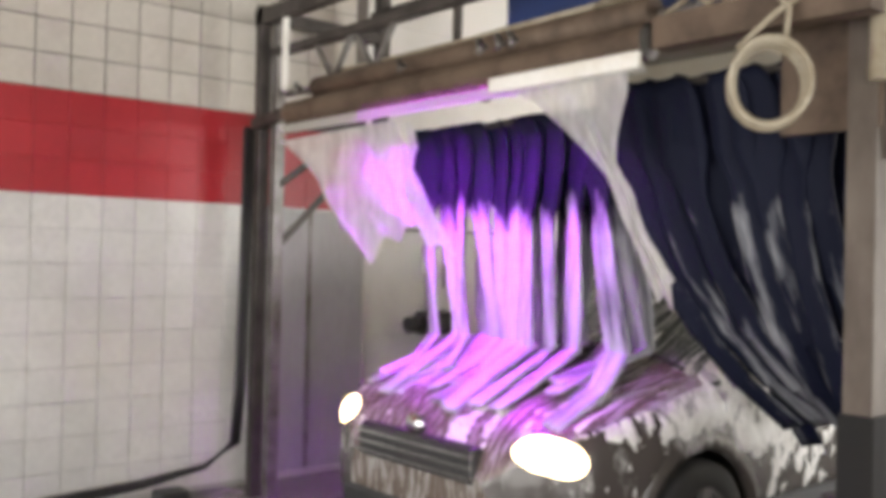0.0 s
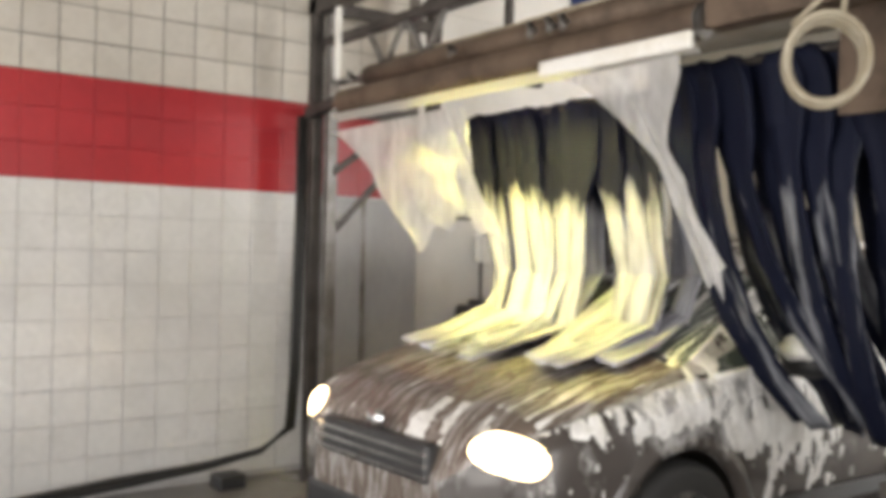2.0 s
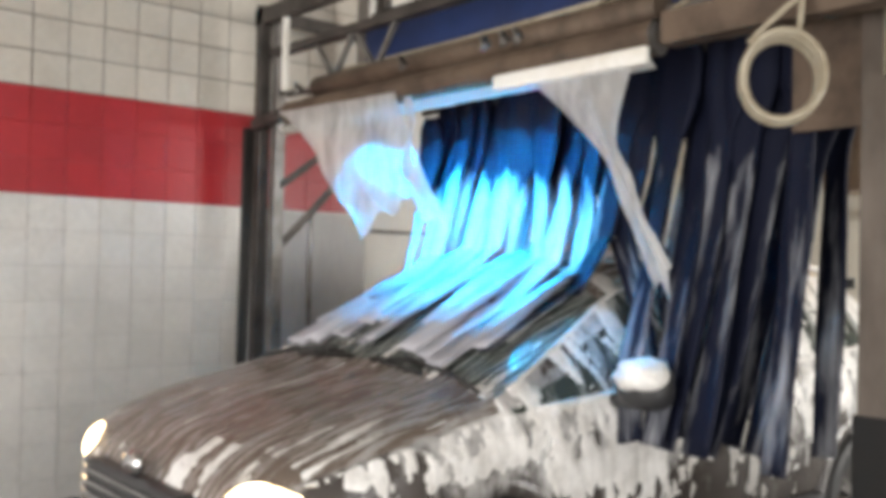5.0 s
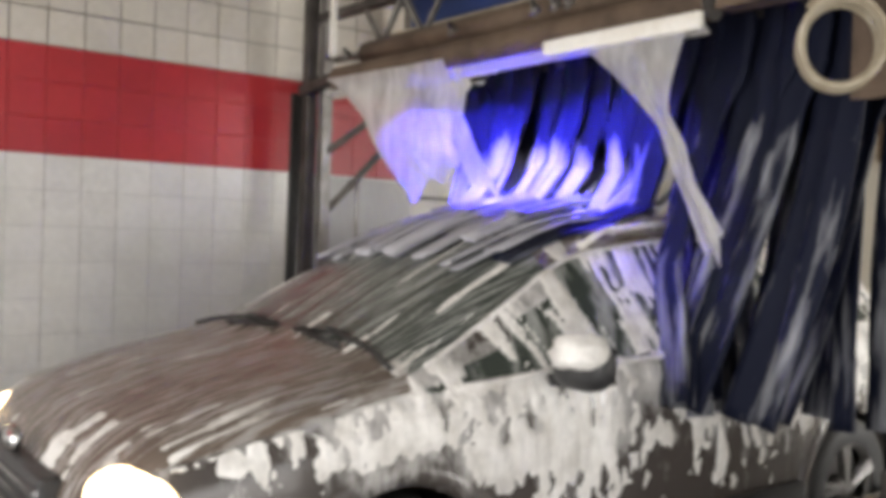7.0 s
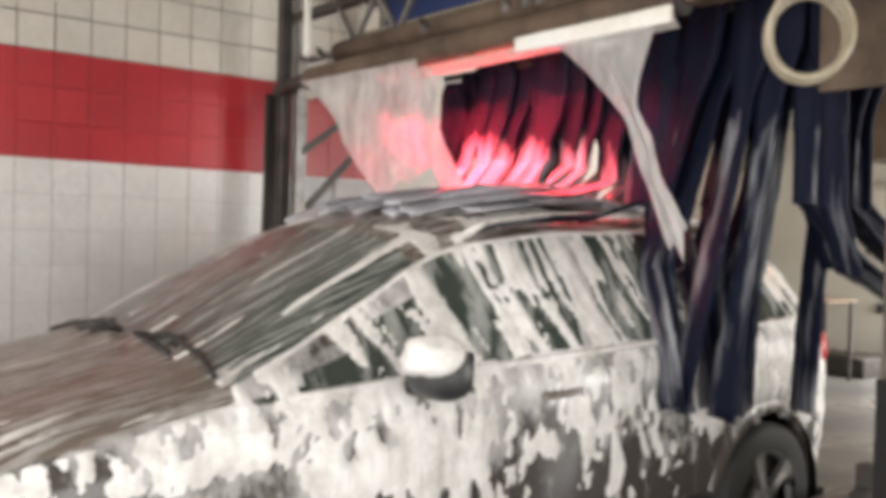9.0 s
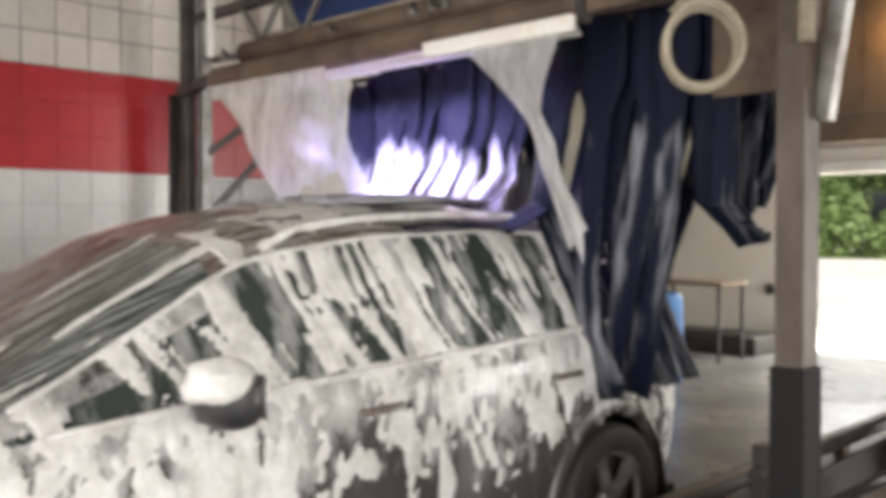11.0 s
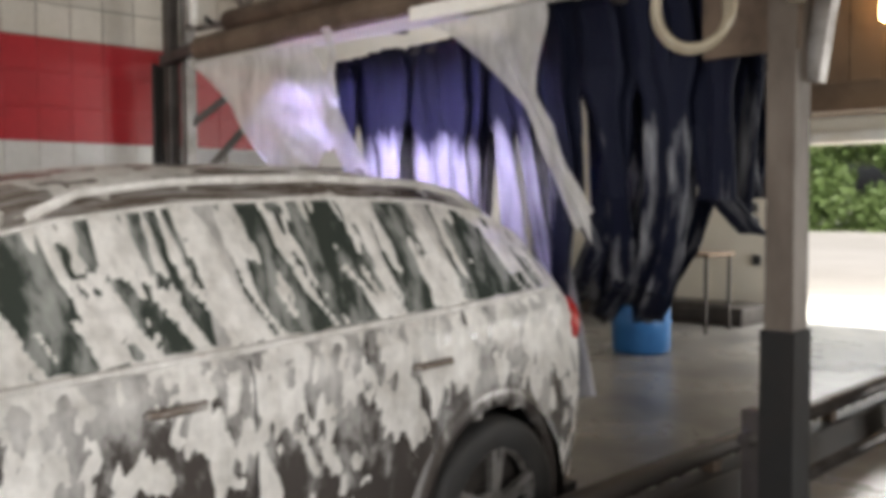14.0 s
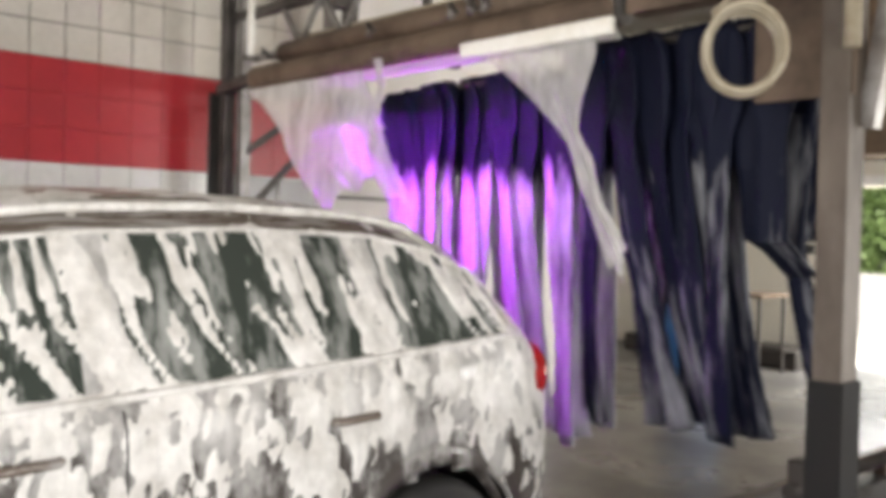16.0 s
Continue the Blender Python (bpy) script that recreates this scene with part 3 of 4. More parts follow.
        for vv in bm.verts:
            c = vv.co
            sx, sz = (math.copysign(abs(q) ** 0.75, q) for q in (c.x, c.z))
            vv.co = Vector((s * (1.03 + 0.115 * sx), min(0.03, -0.035 + 0.085 * c.y), 1.075 + 0.085 * sz))
        for f in bm.faces:
            f.smooth = True
        bm_box(bm, s * 0.86, -0.05, 0.99, s * 0.96, 0.0, 1.03)
        mi = part("door_mirror", bm, M["box_dark"], car, "dark door mirror under a cap of lather")
        bm = bm_box(bmesh.new(), s * 0.95, 0.031, 1.015, s * 1.11, 0.037, 1.135, bevel=0.002)
        part("mirror_glass", bm, M["chrome"], mi)
        for y in (0.62, 1.60):
            p = car_point(y, 3.2)
            bm = bmesh.new()
            bm_tube(bm, [(s * (p.x - 0.01), y - 0.1, 0.93), (s * (p.x + 0.03), y - 0.07, 0.935), (s * (p.x + 0.035), y + 0.07, 0.94), (s * (p.x - 0.01), y + 0.1, 0.94)], 0.014, 8)
            part("door_handle", bm, M["paint"], car)
        bm = bmesh.new()
        line = [car_point(y, 5.15) for y in np.linspace(0.35, 2.15, 14)]
        bm_tube(bm, [(s * p.x, p.y, p.z + (0.045 if 0 < i < 13 else 0.0)) for i, p in enumerate(line)], 0.016, 8)
        part("roof_rail", bm, M["foam"], car, "roof rail coated with white lather")
        bm = bmesh.new()
        line = [car_point(y, 4.97) for y in np.linspace(-0.52, 2.36, 46)]
        bm_tube(bm, [(s * (p.x + 0.004), p.y, p.z + 0.004 + 0.004 * noise.noise(Vector((9.0 * p.y, s, 0)))) for p in line], 0.008, 8)
        part("gutter_lather", bm, M["foam"], car, "bead of lather along the roof gutter")
        bm = bmesh.new()
        line = [car_point(y, 4.0) for y in np.linspace(-0.45, 2.45, 26)]
        bm_tube(bm, [(s * (p.x + 0.008), p.y, p.z + 0.004) for p in line], 0.013, 8)
        part("belt_moulding", bm, M["foam"], car, "lather-covered moulding along the windows")
        bm = bmesh.new()
        line = [car_point(0.87, 0.6 + 0.3 * k) for k in range(11)]
        bm_tube(bm, [(s * (p.x + 0.001), p.y, p.z) for p in line], 0.004, 6)
        part("door_gap", bm, M["rubber"], car)
        bm = bmesh.new()
        bm_beam(bm, (s * 0.912, -0.2, 0.42), (s * 0.925, 1.5, 0.42), 0.03, 0.07)
        part("side_moulding", bm, M["box_dark"], car)
    gr = part("grille", bm_box(bmesh.new(), -0.40, -1.575, 0.60, 0.40, -1.50, 0.76, bevel=0.02), M["box_dark"], car, "dark front grille with chrome bars")
    for k in range(3):
        boxpart("grille_bar", (-0.40, -1.59, 0.625 + k * 0.045, 0.40, -1.572, 0.64 + k * 0.045), M["chrome"], gr)
    bm = bmesh.new()
    bmesh.ops.create_uvsphere(bm, u_segments=14, v_segments=8, radius=1)
    bmesh.ops.transform(bm, verts=bm.verts[:], matrix=pose(0, -1.55, 0.80) @ Matrix.Diagonal((0.07, 0.03, 0.045, 1)))
    part("emblem", bm, M["chrome"], gr)
    part("bumper_intake", bm_box(bmesh.new(), -0.55, -1.57, 0.32, 0.55, -1.50, 0.46, bevel=0.03), M["box_dark"], car)
    for vv in ((5.3, 6.0, 6.6), (6.3, 6.9, 6.4)):
        for s in (1, -1):
            line = [car_point(y, v) for y, v in zip((-0.62, -0.585, -0.55), vv)]
            bm = bmesh.new()
            bm_tube(bm, [(s * p.x, p.y, p.z + 0.014) for p in line], 0.010, 6)
            part("wiper", bm, M["rubber"], car)
    # wheels
    wheels = []
    for c in WHEELS:
        for s in (1, -1):
            w = new("wheel")
            w.parent = car
            w.location = (s * 0.80, c, WR)
            bm = bmesh.new()
            prof = ((-0.10, 0.22), (-0.11, 0.30), (-0.095, 0.335), (-0.05, 0.345), (0.05, 0.345), (0.095, 0.335), (0.11, 0.30), (0.10, 0.22))
            rows = [[bm.verts.new((x, r * math.cos(a * math.tau / 40), r * math.sin(a * math.tau / 40))) for x, r in prof] for a in range(40)]
            for a in range(40):
                A, B = rows[a], rows[(a + 1) % 40]
                for k in range(len(prof) - 1):
                    bm.faces.new((A[k], A[k + 1], B[k + 1], B[k])).smooth = True
            part("tyre", bm, M["rubber"], w)
            bm = bmesh.new()
            bm_tube(bm, [(s * 0.02, 0, 0), (s * 0.085, 0, 0)], 0.06, 16)
            for k in range(5):
                a = k * math.tau / 5
                for o in (-0.1, 0.1):
                    bm_beam(bm, (s * 0.075, 0.04 * math.cos(a + o), 0.04 * math.sin(a + o)), (s * 0.085, 0.225 * math.cos(a + o), 0.225 * math.sin(a + o)), 0.035, 0.028)
            bm_tube(bm, [(s * 0.07, 0.222 * math.cos(a * math.tau / 32), 0.222 * math.sin(a * math.tau / 32)) for a in range(32)], 0.022, 8, closed=True)
            part("rim", bm, M["rim"], w, "grey five-spoke alloy rim")
            bm = bmesh.new()
            bm_tube(bm, [(-s * 0.02, 0, 0), (s * 0.02, 0, 0)], 0.215, 24)
            part("brake_disc", bm, M["dark_steel"], w)
            wheels.append(w)
    build_foam(car)
    return car, wheels


def foam_amount(p, y, v):
    """How thick the lather lies at a place on the shell."""
    if y < -1.15 and math.hypot((abs(p.x) - 0.70) / 0.20, (p.z - 0.735) / 0.105) < 1:
        return -1.0                       # rinsed off the headlamp
    big = noise.fractal(Vector((p.x * 1.5, y * 2.6, p.z * 1.2 + 3)), 1.0, 2.0, 4)
    if v < 4.05 and y > -1.35:            # doors and wings: heavy lather, torn and running down
        run = noise.fractal(Vector((p.x, y * 12.0 + 0.6 * math.sin(7 * p.z), p.z * 6.0)), 0.8, 2.1, 5)
        tear = noise.fractal(Vector((p.x + 4, y * 34.0 + 1.5 * math.sin(9 * p.z), p.z * 11.0)), 0.7, 2.1, 4)
        cover = 0.16 if p.z > 0.84 else 0.16 - (0.84 - p.z) * 1.25
        near = min(math.hypot(y - c, p.z - WR) for c in WHEELS)
        return cover - 0.06 + 0.75 * run + 0.55 * big + 0.42 * tear - 5 * max(0, 0.50 - near)
    if v < 5.0 and y > -0.6:              # side glass: long runs with thin drips between
        run = noise.fractal(Vector((2.0, y * 7.5 + p.z * 1.8, p.z * 1.5)), 0.9, 2.1, 4)
        drip = noise.fractal(Vector((5.0, y * 26.0 + p.z * 9.0 + 0.8 * math.sin(11 * p.z), p.z * 3.2)), 0.8, 2.1, 4)
        return -0.06 + 0.70 * run + 0.62 * drip + 0.25 * big + 0.25 * max(0, v - 4.75) + 0.9 * max(0, 4.10 - v)
    if y < -1.33:                         # nose: thin runs
        run = noise.fractal(Vector((p.x * 9, 0.3, p.z * 3)), 0.8, 2.1, 5)
        return -0.34 + 0.6 * run + 0.15 * big
    if y < -0.62:                         # bonnet: thin drawn-out streaks, denser at its edge
        run = noise.fractal(Vector((p.x * 17, y * 1.1 + p.x * 2.0, 0.5)), 0.8, 2.1, 5)
        return -0.42 + 0.7 * run + 0.12 * big + 0.6 * max(0, abs(p.x) - 0.62)
    if y < 0.2:                           # windscreen
        run = noise.fractal(Vector((p.x * 20 + y * 2, y * 0.8, 4.5)), 0.8, 2.1, 5)
        return -0.42 + 0.75 * run + 0.12 * big + 0.9 * max(0, abs(p.x) - 0.60)
    run = noise.fractal(Vector((p.x * 4, y * 5.0, 7.5)), 0.8, 2.1, 5)
    return -0.12 + 0.7 * run + 0.3 * big + (0.25 if y > 2.2 else 0)


def build_foam(car):
    """Lather lying on the shell: thick where it gathers, torn open where it has run off."""
    ys = np.arange(-1.54, 2.73, 0.014)
    vs = np.concatenate([np.arange(0.2, 4, 0.085), np.arange(4, 5, 0.03), np.arange(5, 7.01, 0.05)])
    for s, nm in ((1, "foam_layer"), (-1, "foam_layer")):
        verts, faces, keep = [], [], []
        P = [[car_point(y, v) for v in vs] for y in ys]
        for i, y in enumerate(ys):
            for j, v in enumerate(vs):
                p = P[i][j]
                a, b = P[min(i + 1, len(ys) - 1)][j] - P[max(i - 1, 0)][j], P[i][min(j + 1, len(vs) - 1)] - P[i][max(j - 1, 0)]
                nn = b.cross(a)
                nn = nn.normalized() if nn.length > 1e-9 else Vector((0, 0, 1))
                if nn.x < 0 and v < 5:
                    nn = -nn
                if nn.z < 0 and v >= 5:
                    nn = -nn
                amount = foam_amount(Vector((p.x * s, p.y, p.z)) + Vector((0, 0.7 * (s < 0), 0)), y, float(v))
                keep.append(amount > 0 and not (v < 3 and in_arch(y, p.z)))
                if v < 3 and in_arch(y, p.z):
                    amount = -1.0
                h = max(-1.3, min(1.0, amount * 1.8)) * (0.010 if v < 4.05 else 0.007)
                q = p + nn * h
                verts.append((q.x * s, q.y, q.z))
        m = len(vs)
        for i in range(len(ys) - 1):
            for j in range(m - 1):
                q = (i * m + j, i * m + j + 1, (i + 1) * m + j + 1, (i + 1) * m + j)
                if any(keep[k] for k in q):
                    faces.append(q if s > 0 else q[::-1])
        me = bpy.data.meshes.new(nm)
        me.from_pydata(verts, [], faces)
        me.polygons.foreach_set("use_smooth", [True] * len(faces))
        me.materials.append(M["foam"])
        ob = new(nm, me)
        ob.parent = car
        tagged(ob, "white soap lather running down the paint and glass", kind="stuff")
    # lather heaped on the mirrors
    for s in (1, -1):
        bm = bmesh.new()
        bmesh.ops.create_icosphere(bm, subdivisions=3, radius=1)
        for vv in bm.verts:
            d = 1 + 0.25 * noise.fractal(vv.co * 1.8 + Vector((s * 3, 0, 0)), 1, 2, 3)
            vv.co = Vector((s * 1.03 + vv.co.x * 0.118 * d, -0.06 + vv.co.y * 0.09 * d - 0.03 * max(0, -vv.co.z), 1.125 + vv.co.z * 0.06 * d))
        for f in bm.faces:
            f.smooth = True
        part("mirror_lather", bm, M["foam"], car, "heap of white lather on the mirror")


CAR_X = -3.2
CAR_Y = ((0, 4.21), (1.5, 3.79), (3.5, 3.31), (5, 2.88), (7.5, 2.16), (8, 2.035), (10.5, 1.475), (11, 1.34), (12.5, 0.96), (14, 0.66), (14.5, 0.51), (15.5, 0.24), (16, 0.10))

# ---- curtain, foam sheets and fittings ----
def cloth_material(name, soap, tone, fade=0.0, lather=(0.46, 0.46, 0.49)):
    """Navy felt, wet; soap clings to it in long runs, more of it further down the strip (u across, v metres down)."""
    m, n, l, p = material(name)
    v = coords(n, l, (1, 0.13, 1), "UV")
    run = noise_tex(n, l, v, 24, 6, 0.6)
    wide = noise_tex(n, l, v, 7, 3, 0.5)

    def calc(op, a, b):
        k = n.new("ShaderNodeMath")
        k.operation = op
        for s, q in zip(k.inputs, (a, b)):
            if isinstance(q, (int, float)):
                s.default_value = q
            else:
                l.new(q, s)
        return k.outputs[0]

    level = calc("ADD", calc("MULTIPLY", run, 0.6), calc("MULTIPLY", wide, 0.8))
    if fade:
        sep = n.new("ShaderNodeSeparateXYZ")
        l.new(coords(n, l, (1, 1, 1), "UV"), sep.inputs[0])
        down = n.new("ShaderNodeMapRange")
        for k, q in zip((1, 2, 3, 4), (0.26, 0.58, -0.34, fade)):
            down.inputs[k].default_value = q
        l.new(sep.outputs[1], down.inputs[0])
        level = calc("ADD", level, down.outputs[0])
    f = ramp(n, l, level, ((soap, (0, 0, 0)), (soap + 0.10, (0.40, 0.40, 0.40)), (min(1, soap + 0.28), (0.95, 0.95, 0.95))))
    fine = noise_tex(n, l, coords(n, l), 140, 3)
    base = mix(n, l, fine, tone, tuple(c * 0.55 for c in tone))
    l.new(mix(n, l, f, base, lather), p.inputs["Base Color"])
    p.inputs["Roughness"].default_value = 0.7
    p.inputs["Specular IOR Level"].default_value = 0.2
    bump(n, l, run, p, 0.5, 0.01)
    return m


def film_material():
    """Thin sheet of soapy water, part clear."""
    m, n, l, p = material("soap_film")
    v = coords(n, l, (1, 1, 0.3))
    a = noise_tex(n, l, v, 9, 6, 0.65)
    l.new(mix(n, l, a, (0.70, 0.69, 0.67), (0.86, 0.85, 0.84)), p.inputs["Base Color"])
    p.inputs["Roughness"].default_value = 0.3
    bump(n, l, a, p, 0.4, 0.01)
    tr, tl, m1, m2 = n.new("ShaderNodeBsdfTransparent"), n.new("ShaderNodeBsdfTranslucent"), n.new("ShaderNodeMixShader"), n.new("ShaderNodeMixShader")
    tl.inputs[0].default_value = (0.85, 0.85, 0.85, 1)
    m1.inputs[0].default_value = 0.5
    l.new(p.outputs[0], m1.inputs[1])
    l.new(tl.outputs[0], m1.inputs[2])
    l.new(ramp(n, l, a, ((0.28, (0.50, 0.50, 0.50)), (0.62, (0.08, 0.08, 0.08)))), m2.inputs[0])
    l.new(m1.outputs[0], m2.inputs[1])
    l.new(tr.outputs[0], m2.inputs[2])
    l.new(m2.outputs[0], n["Material Output"].inputs[0])
    return m


M["cloth"] = cloth_material("soapy_navy_felt", 0.66, (0.0042, 0.0052, 0.019), 0.18, (0.50, 0.50, 0.54))
M["cloth_dark"] = cloth_material("dark_navy_felt", 0.75, (0.0052, 0.0078, 0.025), 0.05, (0.38, 0.39, 0.42))
M["film"] = film_material()
M["foliage"] = worn("green_leaves", (0.19, 0.28, 0.085), (0.12, 0.20, 0.05), 0.6, scale=0.8, grain=6)
M["foliage"].node_tree.nodes["Principled BSDF"].inputs["Transmission Weight"].default_value = 0.2
M["warm_lamp"] = glow("warm_bulkhead_lamp", (1.0, 0.60, 0.26), 30)


def lip_material():
    m, n, l, p = material("translucent_white_plastic")
    tl, mx = n.new("ShaderNodeBsdfTranslucent"), n.new("ShaderNodeMixShader")
    tl.inputs[0].default_value = (0.8, 0.8, 0.78, 1)
    p.inputs["Base Color"].default_value, p.inputs["Roughness"].default_value = (0.72, 0.71, 0.66, 1), 0.35
    bump(n, l, noise_tex(n, l, coords(n, l), 40, 3), p, 0.2, 0.004)
    mx.inputs[0].default_value = 0.55
    l.new(p.outputs[0], mx.inputs[1])
    l.new(tl.outputs[0], mx.inputs[2])
    l.new(mx.outputs[0], n["Material Output"].inputs[0])
    return m


M["lip"] = lip_material()

TOP_Z = 2.30
SEG, SEGS = 0.275, 6


def strip_mesh(name, piece, width, seed, mat, last):
    """One piece of a felt strip, hanging from its joint: cupped, two faces and edges; the first has a folded head."""
    rng = random.Random(seed)
    bm, n = bmesh.new(), 5
    uv = bm.loops.layers.uv.new("UVMap")
    ph = rng.uniform(0, 6)
    rows, place = [], {}
    for i in range(n + 1):
        along = piece * SEG + i / n * (SEG + 0.012)
        # whole cloth at the head, cut into a narrow strip further down
        cut = min(1, max(0, (along - 0.30 - 0.05 * math.sin(ph)) / 0.14))
        w = width * (1 - 0.46 * cut + 0.08 * math.sin(5.1 * along + ph)) / 2
        th = 0.006 + 0.03 * math.exp(-(along / 0.09) ** 2)
        head = math.sqrt(max(0.2, 1 - (1 - min(1, along * 9)) ** 2))
        row = []
        for k in range(5):
            c = k / 4 * 2 - 1
            cup = 0.018 * math.cos(c * 1.6) * (1 - 0.75 * min(1, along / 1.1))
            pair = []
            for s in (-1, 1):
                q = bm.verts.new((c * w * head, cup + s * th, -(along - piece * SEG)))
                place[q] = (c * w + 1.7 * seed, along + 0.9 * seed)
                pair.append(q)
            row.append(pair)
        rows.append(row)
    for a, b in zip(rows, rows[1:]):
        for k in range(4):
            for s in (0, 1):
                bm.faces.new((a[k][s], a[k + 1][s], b[k + 1][s], b[k][s])).smooth = True
        for k in (0, 4):
            bm.faces.new((a[k][0], a[k][1], b[k][1], b[k][0]))
    for r in ((rows[0],) if piece == 0 else ()) + ((rows[-1],) if piece == last else ()):
        for k in range(4):
            bm.faces.new((r[k][0], r[k + 1][0], r[k + 1][1], r[k][1]))
    for f in bm.faces:
        for lp in f.loops:
            u, al = place[lp.vert]
            lp[uv].uv = (u, al - 0.9 * seed)
    return finish(bm, name, mat)


# two banks of cloth side by side; row: y, first and last x, strips
CURTAIN_BANKS = (((3.20, -3.92, -2.66, 10), (3.40, -3.88, -2.70, 8), (3.62, -3.84, -2.70, 7)),
                 ((3.20, -2.58, -1.64, 8), (3.40, -2.52, -1.70, 6), (3.62, -2.50, -1.74, 5)))


def build_curtain():
    cur = thing("mitter_curtain", "navy felt wash curtain dripping with white soap", "wash curtain", (0, 0, 0))
    strips, rods = [], []
    rng = random.Random(4)
    for b, bank in enumerate(CURTAIN_BANKS):
        for y, x0, x1, count in bank:
            rods.append((tubepart("hanging_rod", [(x0 - 0.02, 0, 0.07 * b), (x1 + 0.02, 0, 0.07 * b)], 0.016, M["dark_steel"], cur), y))
            for i in range(count):
                x = x0 + (x1 - x0) * (i + 0.5) / count + rng.uniform(-0.015, 0.015)
                pieces = SEGS
                chain = []
                for k in range(pieces):
                    ob = new("strip_piece", strip_mesh("strip_piece", k, 0.20, len(strips) + 1, M["cloth_dark" if b else "cloth"], pieces - 1))
                    ob.parent = cur
                    chain.append(ob)
                spread = ((x - x0) / (x1 - x0) * 2 - 1) if b == 0 else 0.4 * ((x - x0) / (x1 - x0) * 2 - 1)
                strips.append((chain, x, y + rng.uniform(-0.03, 0.03), rng.uniform(0, 6.28), rng.uniform(0.8, 1.3), spread, b))
    for x in (-4.0, -1.5):
        beampart("carriage_arm", (x, 3.08, TOP_Z + 0.20), (x, 3.75, TOP_Z + 0.20), 0.05, 0.06, M["dark_steel"], cur)
        beampart("hanger", (x, 3.5, TOP_Z + 0.2), (x, 3.5, TOP_Z + 0.98), 0.04, 0.04, M["dark_steel"], cur)
    pan = thing("blue_cover", "navy blue drive cover sliding behind the foam bar", "drive cover", (-2.67, 3.30, 2.77))
    bm = bm_box(bmesh.new(), -1.2, -0.06, -0.17, 1.2, 0.06, 0.15, 0.02)
    part("cover_shell", bm, M["blue_cloth"], pan)
    for x in (-0.9, -0.3):
        boxpart("slide_foot", (x - 0.04, -0.02, -0.22, x + 0.04, 0.04, -0.165), M["dark_steel"], pan)
    return strips, rods, pan


# painted cover
M["blue_cloth"] = worn("navy_blue_cover", (0.010, 0.032, 0.13), (0.007, 0.02, 0.08), 0.55, scale=3)


def film_mesh(name, outline_top, length, edge_l, edge_r, seed, teeth):
    """A hanging sheet of soapy film: its two side edges drift, and its foot is torn into runs."""
    rng = random.Random(seed)
    bm, nx, nz = bmesh.new(), 34, 26
    x0, x1 = outline_top
    g = []
    for j in range(nz + 1):
        f = j / nz
        row = []
        for i in range(nx + 1):
            s = i / nx
            l, r = x0 + edge_l(f), x1 + edge_r(f)
            x = l + (r - l) * s
            foot = 0.72 + 0.28 * (0.5 + 0.5 * math.sin(s * teeth + seed)) - 0.15 * noise.noise(Vector((s * 7, seed, 0)))
            z = -length * f * foot
            y = 0.03 * math.sin(s * 9 + seed + 2 * f) * f + 0.02 * noise.noise(Vector((s * 5, f * 4, seed))) - 0.05 * f
            x += 0.012 * noise.noise(Vector((s * 3, f * 6, seed + 5)))
            row.append(bm.verts.new((x, y, z)))
        g.append(row)
    for a, b in zip(g, g[1:]):
        for i in range(nx):
            bm.faces.new((a[i], a[i + 1], b[i + 1], b[i])).smooth = True
    return finish(bm, name, M["film"])


def build_films():
    out = []
    for nm, top, length, el, er, seed, teeth in (
            ("left", (-4.77, -3.66), 0.72, lambda f: 0.82 * f ** 0.8 + 0.03 * math.sin(8 * f), lambda f: 0.40 * f, 2, 5.0),
            ("right", (-2.84, -2.22), 0.86, lambda f: 0.50 * min(1, f / 0.45) ** 0.8 + 0.42 * max(0, f - 0.45), lambda f: -0.06 * min(1, f / 0.45) + 0.40 * max(0, f - 0.45) + 0.015 * math.sin(14 * f), 8, 1.0),
            ("run", (-3.60, -3.54), 0.42, lambda f: 0.08 * f + 0.03 * math.sin(6 * f), lambda f: 0.06 * f + 0.03 * math.sin(6 * f), 15, 1.0)):
        ob = new("foam_sheet", film_mesh("foam_sheet", top, length, el, er, seed, teeth))
        tagged(ob, "thin white sheet of soapy foam falling from the bar", "foam sheet", "foam sheets under the bar")
        ob.location = (0, BY - 0.066 - 0.006 * (seed % 3), BZ - 0.100)
        out.append((ob, seed))
    return out


